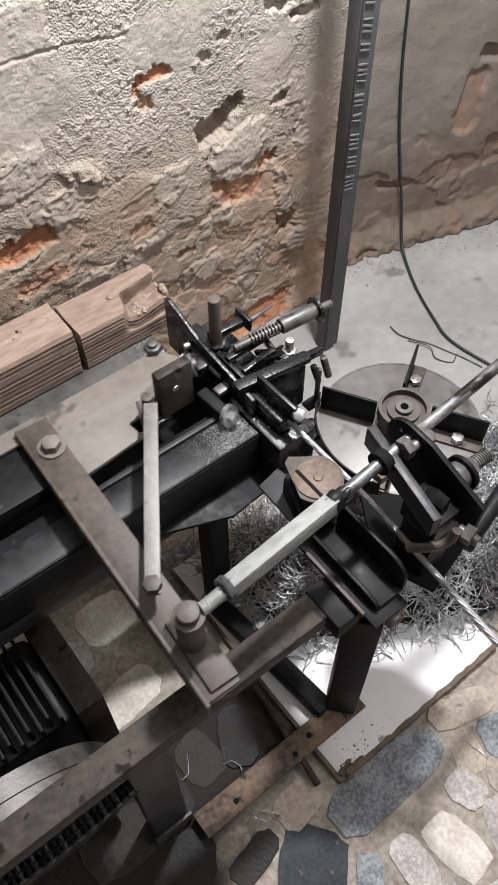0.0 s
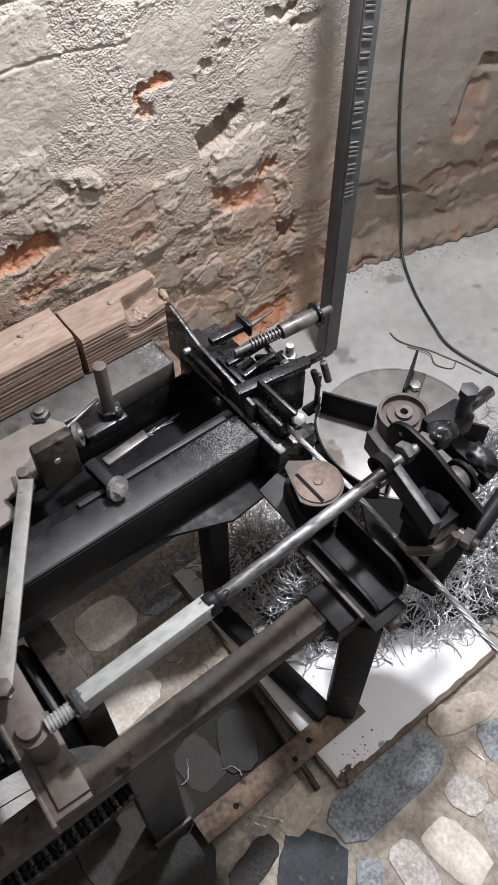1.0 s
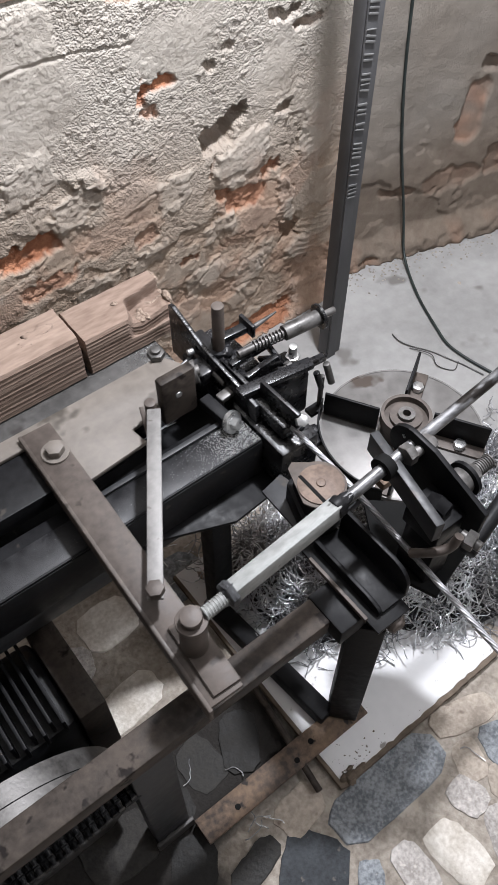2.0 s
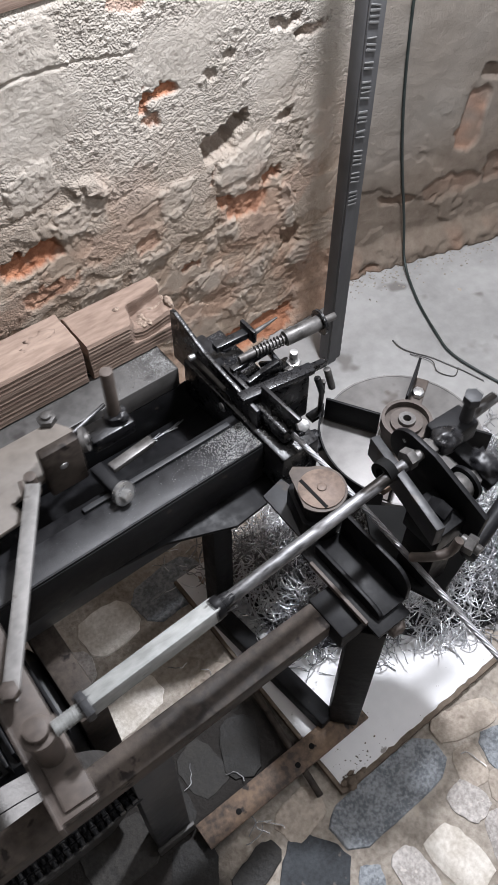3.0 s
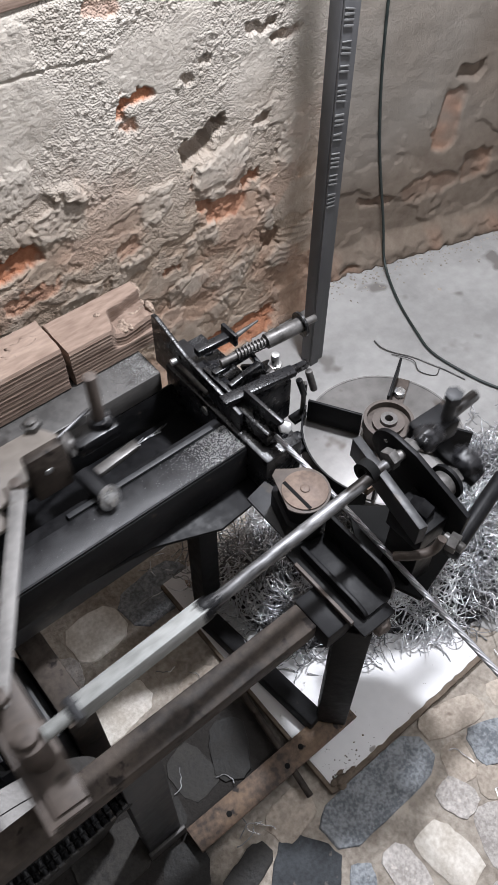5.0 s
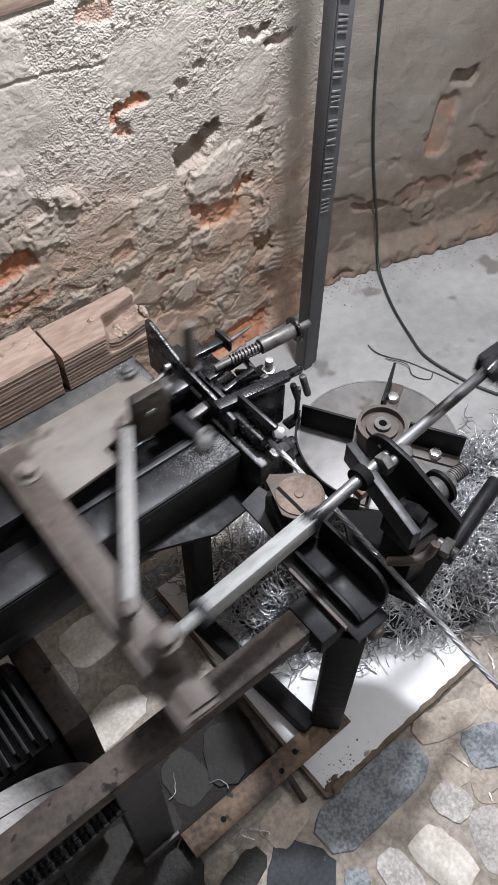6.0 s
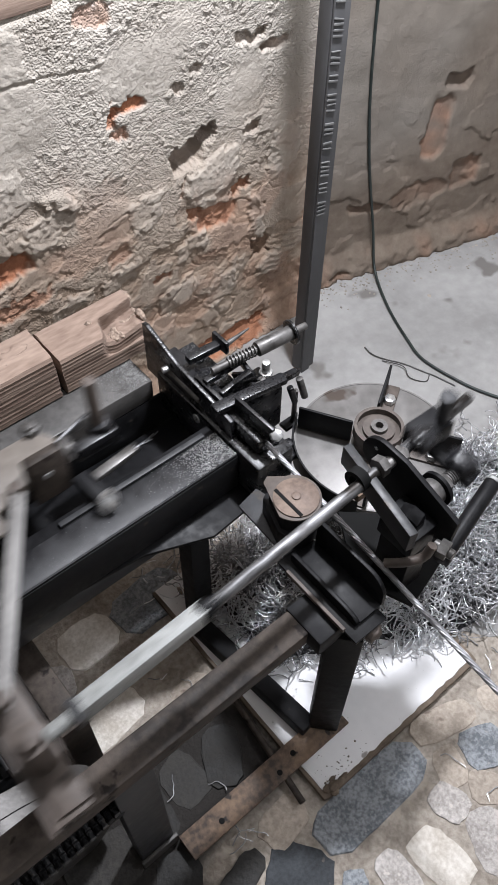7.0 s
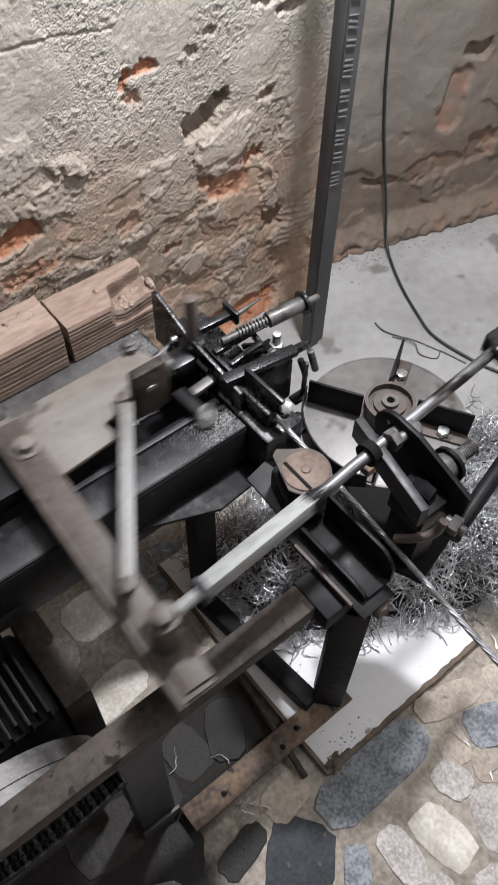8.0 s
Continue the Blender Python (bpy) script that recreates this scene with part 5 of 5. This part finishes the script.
# cuttings that jump out of the bed
CUTS = []
rc2 = random.Random(21)
for k in range(7):
    o = thing("wire_cutting", (0.32 + 0.009 * k, 0.680, 0.314), "bright fresh wire cutting in the oily bed", "wire scrap", "fresh cuttings")
    c, d, path = ORIGIN[o].copy(), rc2.uniform(-0.15, 0.15), []
    for i in range(6):
        path.append(c.copy())
        d += rc2.gauss(0, 0.25)
        c += Vector((math.cos(d), 0.4 * math.sin(d), rc2.uniform(-0.05, 0.1))) * 0.005
    part("wire", tube(bezier(path, 3), 0.0011, 5), WIRE, o)
    CUTS.append((o, 3.37 + 0.02 * rc2.random(), rc2.uniform(0.12, 0.19), rc2.uniform(-0.06, 0.02), rc2.uniform(-60, 60)))


# ---- what moves ----
STROKE = 0.182
# moments at which the slide stands fully forward, and how many strokes are done by then
FORWARD = [(0.0, 0.0), (0.66, 1.0), (1.325, 2.0), (3.31, 5.0), (3.985, 6.0), (6.605, 10.0), (7.27, 11.0), (7.93, 12.0), (8.6, 13.0)]


def strokes(t):
    for (t0, k0), (t1, k1) in zip(FORWARD, FORWARD[1:]):
        if t <= t1:
            return k0 + (k1 - k0) * (t - t0) / (t1 - t0)
    return FORWARD[-1][1]


def drawn_back(t):
    return 0.5 - 0.5 * math.cos(2 * math.pi * strokes(t))


def disc_turn(t):
    k = math.floor(strokes(t) + 1e-6)
    return -90.0 * (k + rise(0.17, 0.42, strokes(t) - k))


def cable_feed(t):
    k = math.floor(strokes(t) + 1e-6)
    return 0.014 * (k + rise(0.51, 0.85, strokes(t) - k))


def motions():
    times = [i / 30 for i in range(0, 241)]
    o, p, c = ORIGIN[car], ORIGIN[push], ORIGIN[cable]
    walk(car, [(t, pose(o.x - STROKE * drawn_back(t), o.y, o.z)) for t in times])
    walk(push, [(t, pose(p.x - STROKE * drawn_back(t), p.y - 0.004 * drawn_back(t), p.z, 0, 0, -2.2 * drawn_back(t))) for t in times])
    walk(disc, [(t, pose(DC.x, DC.y, DC.z, 0, 0, disc_turn(t))) for t in times])
    for o, t0, up, dx, spin in CUTS:
        q, rows = ORIGIN[o], [(0.0, pose(*ORIGIN[o]))]
        for i in range(7):
            f = i / 6
            rows.append((t0 + 0.33 * f, pose(q.x + 4 * dx * f * (1 - f), q.y - 0.22 * f * (1 - f), q.z + 4 * up * f * (1 - f), 4 * spin * f * (1 - f), 2 * spin * f * (1 - f), 3 * spin * f * (1 - f))))
        rows.append((8.0, rows[-1][1]))
        walk(o, rows)
    walk(cable, [(t, pose(c.x, c.y + cable_feed(t), c.z, 0.25 * math.sin(2 * math.pi * strokes(t) + 2.5), 0, 0)) for t in times])


motions()
